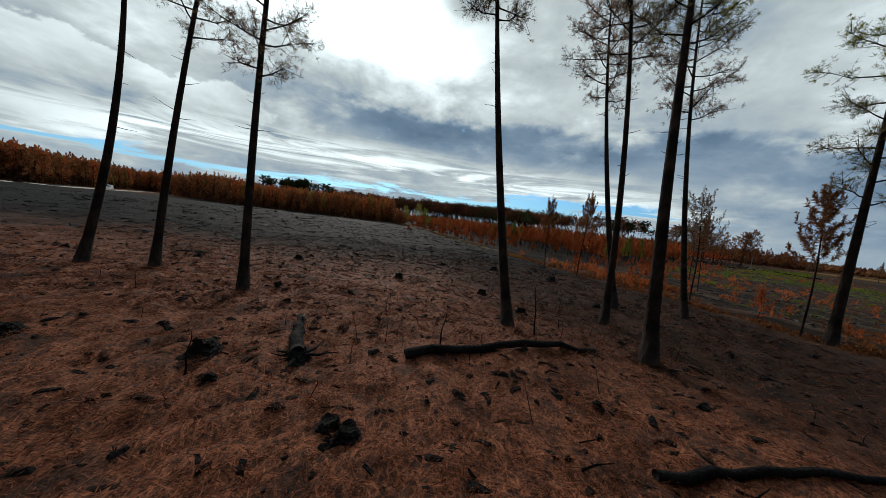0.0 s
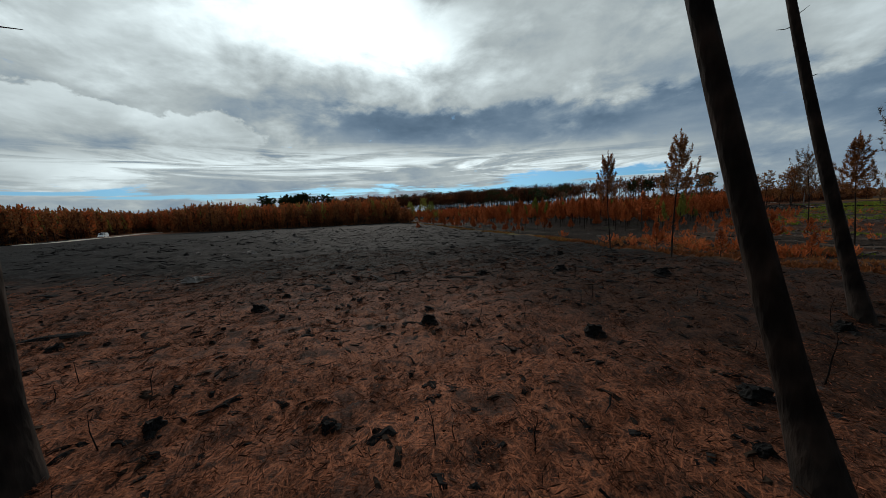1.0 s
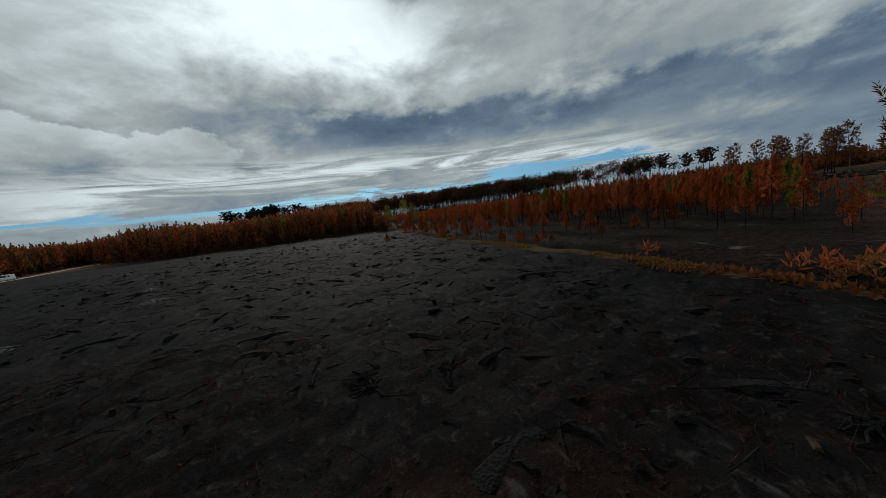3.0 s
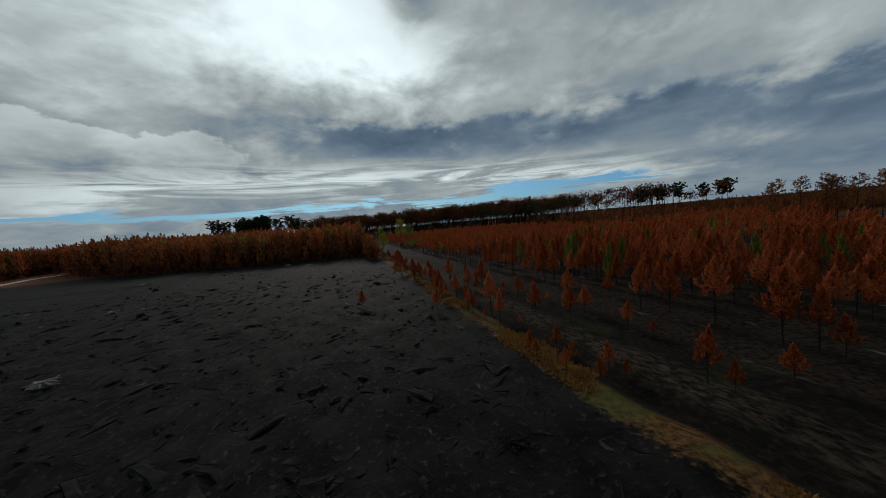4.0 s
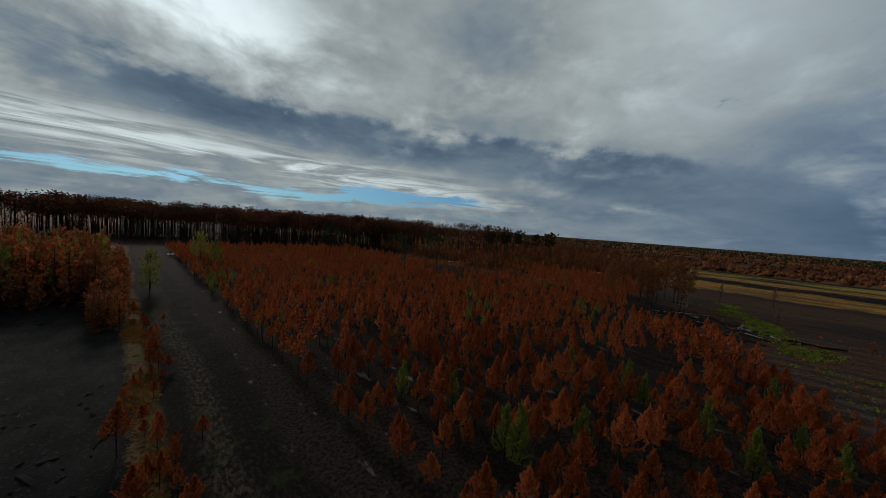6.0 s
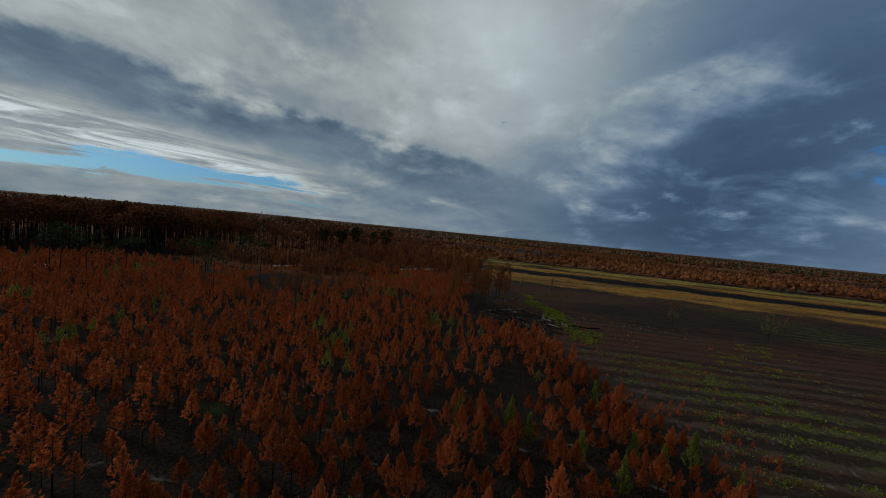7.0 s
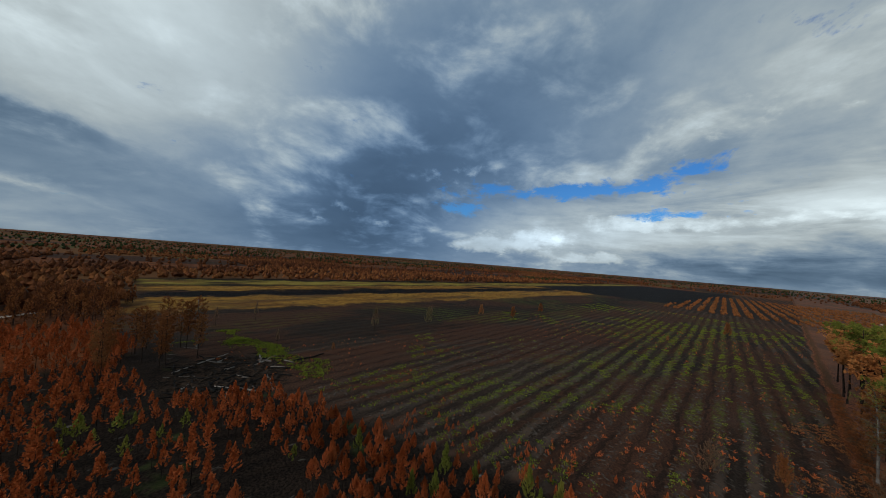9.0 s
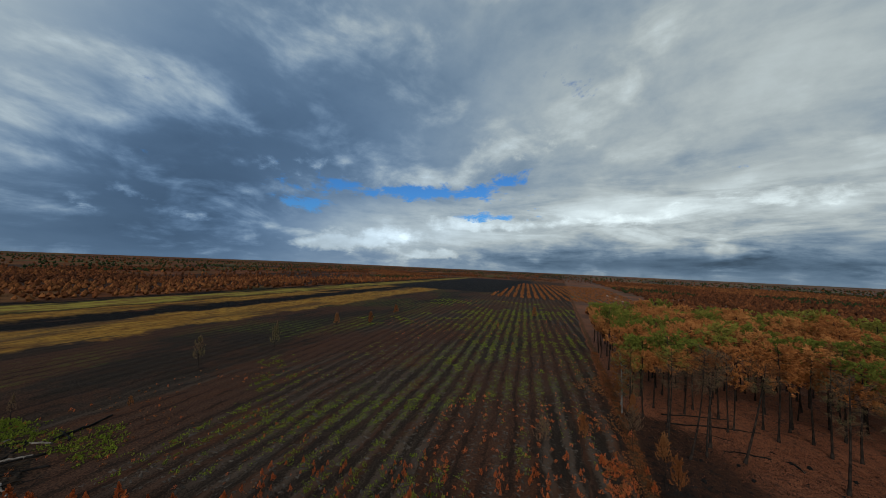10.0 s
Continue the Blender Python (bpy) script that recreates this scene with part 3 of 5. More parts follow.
def spread(template, places, sizes, turns):
    """Copies of a template's verts at many places, as one array."""
    v, q = template
    c, s = np.cos(turns)[:, None], np.sin(turns)[:, None]
    out = np.empty((len(places), len(v), 3))
    out[:, :, 0] = (v[:, 0] * c - v[:, 1] * s) * sizes[:, None] + places[:, 0:1]
    out[:, :, 1] = (v[:, 0] * s + v[:, 1] * c) * sizes[:, None] + places[:, 1:2]
    out[:, :, 2] = v[:, 2] * sizes[:, None] + places[:, 2:3]
    quads = q[None] + (np.arange(len(places)) * len(v))[:, None, None]
    return out.reshape(-1, 3), quads.reshape(-1, 4)


# ---- ground ----
def ground_z(x, y):
    u, v = to_uv(np.asarray(x, float), np.asarray(y, float))
    near = 1 / (1 + np.exp(np.clip((np.hypot(u, v - 40) - 170) / 15, -50, 50)))
    z = near * (0.06 * np.sin(0.83 * x + 1.7 * np.sin(0.41 * y)) + 0.05 * np.sin(0.97 * y - 0.55 * x) + 0.10 * np.sin(0.19 * x + 0.23 * y))
    open_side = 1 / (1 + np.exp(np.clip((u - 22.5) / 0.5, -50, 50)))
    bumps = np.sin(3.1 * x + 2.0 * np.sin(1.9 * y)) * np.sin(2.7 * y + 1.6 * np.sin(2.3 * x)) + 0.6 * np.sin(5.3 * x - 1.1 * y) * np.sin(4.7 * y + 1.3 * x)
    z = z + (0.095 + 0.04 / (1 + np.exp(np.clip(30.0 - np.asarray(y, float), -50, 50)))) * bumps * near * open_side
    edge = v - 0.42 * u - 21.0
    field = 1 / (1 + np.exp(np.clip(edge / 0.8, -50, 50))) / (1 + np.exp(np.clip(-(u - 27.5) / 0.6, -50, 50))) / (1 + np.exp(np.clip((u - 190) / 3, -50, 50)))
    z = z + field * (0.012 + 0.030 / (1 + np.exp(np.clip((u - 66) / 6, -50, 50)))) * (0.7 * np.cos(2 * np.pi * row_of(u, v) / 4.2) + 0.8 * np.cos(2 * np.pi * row_of(u, v) / 2.1) - 0.2)
    return z - 0.45 * np.exp(-((u - 25.8) / 0.8) ** 2) * near


def steps(*spans):
    out = []
    for lo, hi, by in spans:
        out += list(np.arange(lo, hi, by))
    return np.array(out)


us = steps((-4000, -1000, 600), (-1000, -200, 100), (-200, -40, 20), (-40, -20, 0.8), (-20, 24, 0.35), (24, 36, 0.6), (36, 100, 0.4), (100, 192, 0.8), (192, 330, 20), (330, 1000, 100), (1000, 4600, 600))
vs = steps((-4000, -1000, 600), (-1000, -300, 100), (-300, -40, 8), (-40, 0, 0.8), (0, 44, 0.35), (44, 80, 0.8), (80, 140, 2.0), (140, 300, 20), (300, 1000, 100), (1000, 4600, 600))
uu, vv = np.meshgrid(us, vs, indexing="ij")
gx, gy = to_xy(uu, vv)
verts = np.stack([gx, gy, ground_z(gx, gy)], -1).reshape(-1, 3)
i, j = np.meshgrid(np.arange(len(us) - 1), np.arange(len(vs) - 1), indexing="ij")
k = (i * len(vs) + j).ravel()
quads = np.stack([k, k + len(vs), k + len(vs) + 1, k + 1], -1)
tagged(new("ground", mesh("ground", verts, quads, [GROUND], smooth=True)),
       "burnt ground of needle litter, black ash and furrowed field", "ground", kind="structure")


# ---- trees: templates ----
def bent(rng, height, lean, wave, count=14):
    t = np.linspace(0, 1, count)
    a, b = rng.uniform(0, 6.28, 2)
    x = lean * t * height + wave * np.sin(t * 3.5 + a) * t
    y = lean * 0.5 * t * height + wave * np.sin(t * 4.5 + b) * t
    return np.stack([x, y, t * height], -1)


def along(line, t):
    i = min(int(t * (len(line) - 1)), len(line) - 2)
    f = t * (len(line) - 1) - i
    return line[i] * (1 - f) + line[i + 1] * f


def pine_shapes(seed, height=16.5, crown_from=0.60, girth=0.20, limbs=20, reach=2.6, sprays=9, rich=1.0, lean=0.02, size=0.32, width=0.05, axis=None, fan=0.42):
    """Trunk, bare branches and two heights of needle crown of a tall pine."""
    rng = np.random.default_rng(seed)
    line = bent(rng, height, rng.normal() * lean, 0.28)
    if axis:
        h = np.linspace(0, height, 14)
        line = np.stack([axis[0] * h + axis[2] * h * h, axis[1] * h + axis[3] * h * h, h], -1)
    t = np.linspace(0, 1, len(line))
    radii = girth * (1 - 0.75 * t) * (1 + 0.45 * np.exp(-t * 45))
    trunk = tube(line, np.maximum(radii, 0.03), 10)
    wood, low, high = [], [], []
    for i in range(limbs):
        f = crown_from + (0.985 - crown_from) * (i + rng.uniform(0, 0.8)) / limbs
        root = along(line, f)
        a = i * 2.4 + rng.uniform(-0.5, 0.5)
        k = (f - crown_from) / (1 - crown_from)
        r = reach * (0.55 + 0.9 * k) * (1.0 if k < 0.65 else (1.0 - k) / 0.35 * 0.75 + 0.25) * rng.uniform(0.6, 1.15)
        out = np.array([math.cos(a), math.sin(a), 0.0])
        s = np.linspace(0, 1, 5)[:, None]
        limb = root + out * r * s + np.array([0, 0, 1]) * (r * (0.15 * s + rng.uniform(0.05, 0.5) * s ** 2))
        limb = limb + rng.normal(size=limb.shape) * 0.06 * s
        wood.append(tube(limb, np.linspace(0.045, 0.012, 5), 4, False))
        for _ in range(int(9 * rich)):
            f2 = rng.uniform(0.3, 1.0)
            start = along(limb, f2)
            twig = out * rng.uniform(0.1, 0.9) + rng.normal(size=3) * 0.55 + np.array([0, 0, 0.35])
            twig = twig / np.linalg.norm(twig) * rng.uniform(0.35, 0.95)
            wood.append(tube(np.stack([start, start + twig * 0.5, start + twig]), (0.012, 0.009, 0.005), 4, False))
            tips = start + twig * rng.uniform(0.2, 1.0, (3, 1)) + rng.normal(size=(3, 3)) * 0.13
            (high if k > 0.55 else low).append(brush(tips, np.repeat((twig + (0, 0, 0.25))[None], 3, 0), sprays, fan, size, width, rng))
    for _ in range(8):
        f = rng.uniform(0.35 if crown_from > 0.4 else 0.15, crown_from)
        root, a = along(line, f), rng.uniform(0, 6.28)
        out = np.array([math.cos(a), math.sin(a), rng.uniform(-0.1, 0.35)]) * rng.uniform(0.15, 0.9)
        wood.append(tube(np.stack([root, root + out * 0.5, root + out + (0, 0, rng.uniform(-0.05, 0.15))]), (0.02, 0.013, 0.006), 4, False))
    return trunk, join(wood), join(low), join(high)


def pine(seed, low_mat, high_mat, label, **shape):
    trunk, wood, low, high = pine_shapes(seed, **shape)
    ob = tagged(new("pine_tree"), label, "pine tree", "tall pines of the grove")
    tagged(part("branchwork", wood, BARK, part("trunk", trunk, BARK, ob), "bare dark branches and stubs"), kind="stuff")
    part("lower_crown", low, low_mat, ob, "scorched brown needle sprays")
    part("upper_crown", high, high_mat, ob)
    return ob


def spire(rng, foot, top, radius, rings=5, sides=7):
    """A ragged pointed plume of needles round an upright twig."""
    v = []
    for k in range(rings):
        t = k / (rings - 1)
        r = radius * (0.5 + 2.5 * t if t < 0.2 else (1 - (t - 0.2) / 0.81)) * rng.uniform(0.6, 1.3, sides)
        a = (np.arange(sides) + 0.5 * (k % 2)) * 2 * np.pi / sides
        c = foot * (1 - t) + top * t
        v.append(np.stack([c[0] + np.cos(a) * r, c[1] + np.sin(a) * r, c[2] + rng.normal(size=sides) * 0.12 * radius], -1))
    q = [(i * sides + j, i * sides + (j + 1) % sides, (i + 1) * sides + (j + 1) % sides, (i + 1) * sides + j) for i in range(rings - 1) for j in range(sides)]
    return np.concatenate(v), np.array(q)


def foxtail(rng, line, count, length, width, fan=0.55):
    """Needles standing off all along a shoot, like a bottle brush."""
    k = rng.uniform(0.0, 1.0, count) ** 0.85
    f = k * (len(line) - 1)
    i = np.minimum(f.astype(int), len(line) - 2)
    at = line[i] + (line[i + 1] - line[i]) * (f - i)[:, None]
    way = line[i + 1] - line[i]
    way = way / (np.linalg.norm(way, axis=1, keepdims=True) + 1e-9) + rng.normal(size=(count, 3)) * fan * (1.15 - 0.6 * k)[:, None]
    return kites(at, way, length * rng.uniform(0.6, 1.25, count) * (1.1 - 0.35 * k), width * rng.uniform(0.7, 1.3, count), rng)


def sapling_shapes(seed, height=4.5, bare=0.36, wide=1.0, plumes=58, needles=46, size=0.25, width=0.068, core=0.05, fan=0.55, stubs=6, round_top=0.0, girth=1.0, lean=0.0):
    """A thin bare stem and a ragged pointed crown of upright foxtail shoots, tallest in the middle."""
    rng = np.random.default_rng(seed)
    line = bent(rng, height * 0.97, lean, 0.10 + 2 * lean, 7)
    wood = [tube(line, np.linspace(0.055, 0.012, 7) * height / 4.5 * girth, 6)]
    crown = []
    deep = height * (1 - bare)
    side = rng.uniform(0.85, 1.15, 7)
    for i in range(plumes):
        k = (i + rng.uniform(0, 0.9)) / plumes
        root = along(line, bare + (1 - bare) * k * 0.93)
        a = i * 2.4 + rng.uniform(-0.6, 0.6)
        k2 = k * (1 - round_top)
        r = wide * (0.8 + k2 if k2 < 0.15 else max(0.0, 1 - (k2 - 0.15) / 0.85) ** 0.9 * 0.95) * rng.uniform(0.4, 1.0) * side[i % 7]
        out = np.array([math.cos(a), math.sin(a), 0])
        rise = (deep * (0.10 + 0.10 * rng.uniform()) + 0.30 * r) * (1 - 0.35 * k) * (1 + 0.25 * round_top)
        shoot = np.stack([root, root + out * r * 0.55 + (0, 0, 0.12 * rise), root + out * r * 0.92 + (0, 0, 0.45 * rise), root + out * r + rng.normal(size=3) * 0.05 + (0, 0, rise)])
        if core:
            crown.append(tube(shoot[1:], np.array((0.8, 1.3, 0.2)) * core, 3, False))
        wood.append(tube(shoot[:3], (0.016, 0.012, 0.008), 3, False))
        crown.append(foxtail(rng, shoot[0 if k > 0.3 else 1:], needles, size, width, fan))
    tip = np.stack([along(line, 0.8), along(line, 0.92), line[-1] + (0, 0, 0.07 * height)])
    crown.append(foxtail(rng, tip, needles, size * 0.9, width, fan * 0.8))
    for _ in range(stubs):
        root, a = along(line, rng.uniform(0.12, bare)), rng.uniform(0, 6.28)
        out = np.array([math.cos(a), math.sin(a), rng.uniform(-0.2, 0.4)]) * rng.uniform(0.15, 0.6)
        wood.append(tube(np.stack([root, root + out * 0.6, root + out]), (0.012, 0.008, 0.004), 3, False))
    return wood[0], join(wood[1:]), join(crown)


def sapling(seed, mat, label, name="pine_sapling", group="scorched young pines of the plantation", **shape):
    trunk, twigs, crown = sapling_shapes(seed, **shape)
    ob = tagged(new(name), label, "young pine", group)
    tagged(part("side_growth", twigs, BARK, part("trunk", trunk, BARK, ob), "thin charred side twigs"), kind="stuff")
    part("crown", crown, mat, ob)
    return ob


def plant(models, rows):
    """Stand copies of the models at rows of x, y, turn, size, model; each model itself takes its first row."""
    used = set()
    for x, y, turn, size, which in rows:
        m = pose(x, y, float(ground_z(x, y)) - 0.04, 0, 0, turn) @ Matrix.Scale(size, 4)
        if which in used:
            copy_thing(models[which], m)
        else:
            models[which].matrix_basis = m
            used.add(which)


def stuff(name, label, category, groups):
    """One object of many joined plants. groups: rows of template, places, sizes, turns, material."""
    v, q, w, mats, at = [], [], [], [], 0
    for template, places, sizes, turns, mat in groups:
        if not len(places):
            continue
        a, b = spread(template, places, sizes, turns)
        if mat not in mats:
            mats.append(mat)
        v.append(a), q.append(b + at), w.append(np.full(len(b), mats.index(mat)))
        at += len(a)
    me = mesh(name, np.concatenate(v), np.concatenate(q), mats, np.concatenate(w))
    return tagged(new(name, me), label, category, kind="stuff")


def scatter(rng, count, inside, box):
    """Places x, y, z in the box u0, u1, v0, v1 of the plan where inside(u, v) holds."""
    u = rng.uniform(box[0], box[1], count)
    v = rng.uniform(box[2], box[3], count)
    keep = inside(u, v)
    x, y = to_xy(u[keep], v[keep])
    return np.stack([x, y, ground_z(x, y) - 0.03], -1)


def wobble(u, v, scale, seed=0.0):
    """A smooth value about -1 to 1 over the plan, for patches."""
    return (np.sin(u / scale + 2.1 * np.sin(v / scale * 0.8 + seed) + seed) + np.sin(v / scale * 1.1 + 1.7 * np.sin(u / scale * 0.7 + 2 * seed))) / 2


def groups_of(rng, templates, places, lo, hi):
    """Shares places out among templates (shape, material rows)."""
    pick = rng.integers(0, len(templates), len(places))
    rows = []
    for i, shapes in enumerate(templates):
        p = places[pick == i]
        sizes, turns = rng.uniform(lo, hi, len(p)), rng.uniform(0, 6.28, len(p))
        for shape, mat in shapes:
            rows.append((shape, p, sizes, turns, mat))
    return rows


# ---- the grove ----
PINES = [
    pine(1, GREY, GREY, "tall charred pine with dull half-dead needles", limbs=18, crown_from=0.62, height=19, reach=3.0),
    pine(2, GREY, RUST, "tall charred pine with sparse browned crown", limbs=20, crown_from=0.58, height=18, reach=3.2),
    pine(3, ORANGE, GREEN, "charred pine, scorched below and green on top", limbs=36, reach=4.3, height=18, size=0.45, width=0.13, rich=1.4, crown_from=0.55),
    pine(4, ORANGE, ORANGE, "charred pine with scorched orange-brown crown", limbs=36, reach=4.2, height=19, size=0.45, width=0.13, rich=1.4, crown_from=0.55),
    pine(5, ORANGE, GREEN, "tall charred pine with surviving green top", limbs=36, reach=4.4, height=19.5, size=0.45, width=0.13, rich=1.4, crown_from=0.58),
    pine(6, ORANGE, ORANGE, "crooked charred pine with brown dead needles", limbs=28, lean=0.06, girth=0.17, height=17.5, reach=4.0, size=0.45, width=0.13, rich=1.4, crown_from=0.52),
]
EDGE_PINES = [  # x, y, lean and bend of the trunk, height, foot of the crown, girth
    (-17.6, 14.65, (0.20, 0.08, -0.0055, -0.0050), 17, 0.78, 0.21), (-14.0, 14.7, (0.084, 0.006, 0.0010, 0.0020), 18, 0.60, 0.19),
    (-8.5, 13.0, (-0.031, 0.0485, 0.0016, 0.0004), 18, 0.50, 0.20), (2.97, 12.8, (-0.17, 0.1965, 0.0020, -0.0038), 18, 0.73, 0.21),
    (8.2, 15.1, (0.0035, 0.0166, -0.0043, 0.0011), 19, 0.66, 0.18), (10.57, 18.5, (-0.188, 0.1425, 0.0047, 0.0005), 19.5, 0.64, 0.19),
    (7.6, 10.7, (-0.006, 0.12, 0.0017, -0.0004), 19, 0.60, 0.24), (14.0, 17.5, (-0.0964, 0.15, 0.0030, -0.0016), 19, 0.60, 0.18),
    (20.2, 15.8, (0.01, 0.0, 0.0, 0.0), 17, 0.42, 0.22)]
for k, (x, y, axis, height, foot, girth) in enumerate(EDGE_PINES):
    one = pine(500 + k, GREY, GREEN if k in (7, 8) else (RUST if k % 2 else GREY), "charred leaning pine at the grove's edge with dull needles" if k not in (7, 8) else "charred pine at the grove's edge with some green needles",
               axis=axis, height=height, crown_from=foot, girth=girth, limbs=22, reach=2.9, sprays=14, size=0.24, width=0.013, fan=0.85, rich=2.2)
    one.location = (x, y, float(ground_z(x, y)) - 0.05)
front = [(-3.3, -1.9, 10, 1.0, 3), (3.4, -1.4, 100, 1.0, 5), (-8.7, -5.9, 200, 1.0, 3), (-10.0, -1.0, 300, 1.0, 1), (4.4, 0.3, 0, 0.9, 0), (-6.0, -9.0, 0, 1.0, 4),
         (-13.8, -2.4, 50, 1.0, 2), (-3.3, -17.6, 150, 1.0, 3), (-6.8, -11.7, 260, 1.0, 2), (19.1, 5.2, 30, 1.0, 2), (14.4, 6.9, 280, 1.0, 4)]
rng = np.random.default_rng(21)
taken = [(r[0], r[1]) for r in front] + [(r[0], r[1]) for r in EDGE_PINES] + [(0.0, 0.0)]
for _ in range(9000):
    u, v = rng.uniform(-62, 23), rng.uniform(-88, 16)
    x, y = to_xy(u, v)
    if y > 0.5 * abs(x) - 6 or min((x - a) ** 2 + (y - b) ** 2 for a, b in taken) < 4.2 ** 2:
        continue
    taken.append((x, y))
    green = rng.uniform() < (0.6 if u > 6 or v < -45 else 0.25)
    front.append((x, y, rng.uniform(0, 360), rng.uniform(0.86, 1.08), int(rng.choice([2, 4]) if green else rng.choice([1, 3, 3, 5]))))
    if len(front) > 230:
        break
plant(PINES, front)

# young trees at the grove's edge
EDGE = [
    sapling(31, RUST, "slim scorched pine with thin brownish crown", "young_pine", "young pines by the grove", height=8.3, bare=0.50, wide=1.35, plumes=50, needles=120, size=0.24, width=0.034, core=0.0, fan=0.95, round_top=0.3, girth=0.6, lean=0.03),
    sapling(32, GREY, "crooked young pine with rounded olive-brown crown", "young_pine", "young pines by the grove", height=8.6, bare=0.46, wide=2.0, plumes=64, needles=90, size=0.22, width=0.026, core=0.0, fan=0.95, round_top=0.35, girth=0.65, lean=0.05),
    sapling(33, RED, "small scorched pine with rust-red needles", "young_pine", "young pines by the grove", height=2.6, bare=0.3, wide=0.7, plumes=22, needles=50, size=0.22, width=0.03),
]
copy_thing(EDGE[0], pose(11.8, 36.4, float(ground_z(11.8, 36.4)) - 0.05, 0, 3, 90))
plant(EDGE, [(13.4, 31.1, 0, 1.02, 0), (18.7, 23.3, 40, 1.0, 1), (19.9, 16.9, 200, 0.98, 0), (14.6, 34.6, 0, 0.9, 2), (15.9, 30.1, 30, 0.8, 2),
             (19.6, 19.0, 70, 0.9, 2), (25.5, 31.0, 120, 0.9, 0), (27.0, 35.0, 0, 0.85, 2), (30.0, 38.0, 60, 0.9, 1), (22.0, 33.0, 10, 1.1, 2), (20.5, 29.0, 200, 0.7, 2)])

# ---- burnt stumps, snags and logs ----
def stump(seed, height, radius):
    """A knobbly burnt stump with a broken top."""
    rng = np.random.default_rng(seed)
    sides, rings = 18, 9
    a = np.arange(sides) * 2 * np.pi / sides
    ribs = 1 + 0.16 * np.sin(a * 3 + seed) + 0.10 * np.sin(a * 5 + 2 * seed) + 0.07 * rng.normal(size=sides)
    top = 1 + (0.16 if height < 0.8 else 0.14) * np.sin(a + seed) + 0.06 * rng.normal(size=sides)
    v = []
    for k in range(rings):
        f = k / (rings - 1)
        r = radius * (1.35 - 0.75 * f ** 0.7 if height < 0.8 else 1.5 - 1.2 * f ** 0.4 + 0.55 * f) * ribs * (1 + 0.09 * rng.normal(size=sides))
        z = height * (f * 1.08 - 0.08) * (1 + (top - 1) * f)
        v.append(np.stack([np.cos(a) * r, np.sin(a) * r, np.broadcast_to(z, sides)], -1))
    middle = v[-1].mean(0)
    v.append(middle + (v[-1] - middle) * (0.55, 0.55, 0.5) - (0, 0, 0.10 * height))
    q = [(i * sides + j, i * sides + (j + 1) % sides, (i + 1) * sides + (j + 1) % sides, (i + 1) * sides + j) for i in range(rings) for j in range(sides)]
    b = rings * sides
    q += [(b, b + j, b + j + 1, b + j + 2) for j in range(1, sides - 2, 2)]
    return np.concatenate(v), np.array(q)


def roots(seed, radius, count, reach):
    rng = np.random.default_rng(seed)
    made = []
    for _ in range(count):
        a = rng.uniform(0, 6.28)
        s = np.linspace(0, 1, 5)[:, None]
        out = np.array([[math.cos(a), math.sin(a), 0]])
        line = out * (radius * 0.5 + s * rng.uniform(0.4, 1) * reach) + rng.normal(size=(5, 3)) * 0.07 * reach * s
        line[:, 2] = 0.10 * (1 - s[:, 0]) + 0.05 + 0.10 * rng.uniform(size=5) * s[:, 0]
        made.append(tube(line, np.linspace(0.07, 0.015, 5), 6))
    return join(made)


def burnt_stump(seed, height, radius, reach, mat, label):
    ob = tagged(new("tree_stump"), label, "stump", "burnt stumps on the ground")
    body = stump(seed, height, radius)
    part("stump", join([body, roots(seed + 1, radius, 7, reach)]) if reach else body, mat, ob)
    return ob


STUMPS = [
    burnt_stump(41, 0.36, 0.34, 0.0, COAL, "low rounded charcoal stump on needle litter"),
    burnt_stump(43, 0.30, 0.28, 1.5, COAL, "charred stump with burnt roots spread around it"),
    burnt_stump(45, 0.20, 0.20, 0.0, COAL, "small burnt-down stump among needles"),
    burnt_stump(47, 0.25, 0.40, 0.9, DEAD, "pale weathered stump on black ash"),
]
known = [(-5.6, 7.3, 0, 1.0, 0), (-3.35, 7.35, 0, 0.75, 1), (-3.5, 7.7, 40, 0.8, 0), (-1.7, 5.2, 0, 1.1, 2), (-1.3, 5.0, 90, 1.0, 2), (-10.6, 7.3, 0, 0.9, 0), (7.5, 12.2, 0, 0.8, 1), (7.3, 7.9, 30, 0.8, 2),
         (-10.2, 21.6, 0, 1.0, 0), (-2.8, 19.7, 10, 0.9, 0), (2.5, 18.6, 0, 0.95, 0), (-5.9, 31.8, 70, 1.0, 1), (4.4, 27.4, 30, 1.0, 0), (-19.2, 28.6, 0, 1.2, 3), (-14.9, 38.9, 0, 1.0, 1),
         (-3.6, 36.7, 40, 0.9, 1), (-25.6, 54.0, 0, 1.3, 3), (-1.6, 37.2, 0, 1.0, 1), (5.6, 33.7, 50, 1.0, 1), (-11.3, 33.4, 0, 0.9, 1), (-5.3, 29.2, 120, 1.2, 1), (-0.1, 27.9, 60, 1.1, 1),
         (6.5, 33.6, 0, 0.9, 0), (4.0, 14.9, 0, 0.9, 0), (8.8, 25.1, 30, 1.0, 0), (-14.5, 17.9, 0, 1.1, 2), (-72, 116, 0, 1.4, 3), (-39, 131, 0, 1.5, 3)]
rng = np.random.default_rng(5)
for n in range(150):
    x, y = rng.uniform(-75, 2), rng.uniform(36, 140)
    if to_uv(x, y)[0] < 22:
        known.append((x, y, rng.uniform(0, 360), rng.uniform(0.5, 1.2), int(rng.choice([0, 1, 1, 2, 2, 3]))))
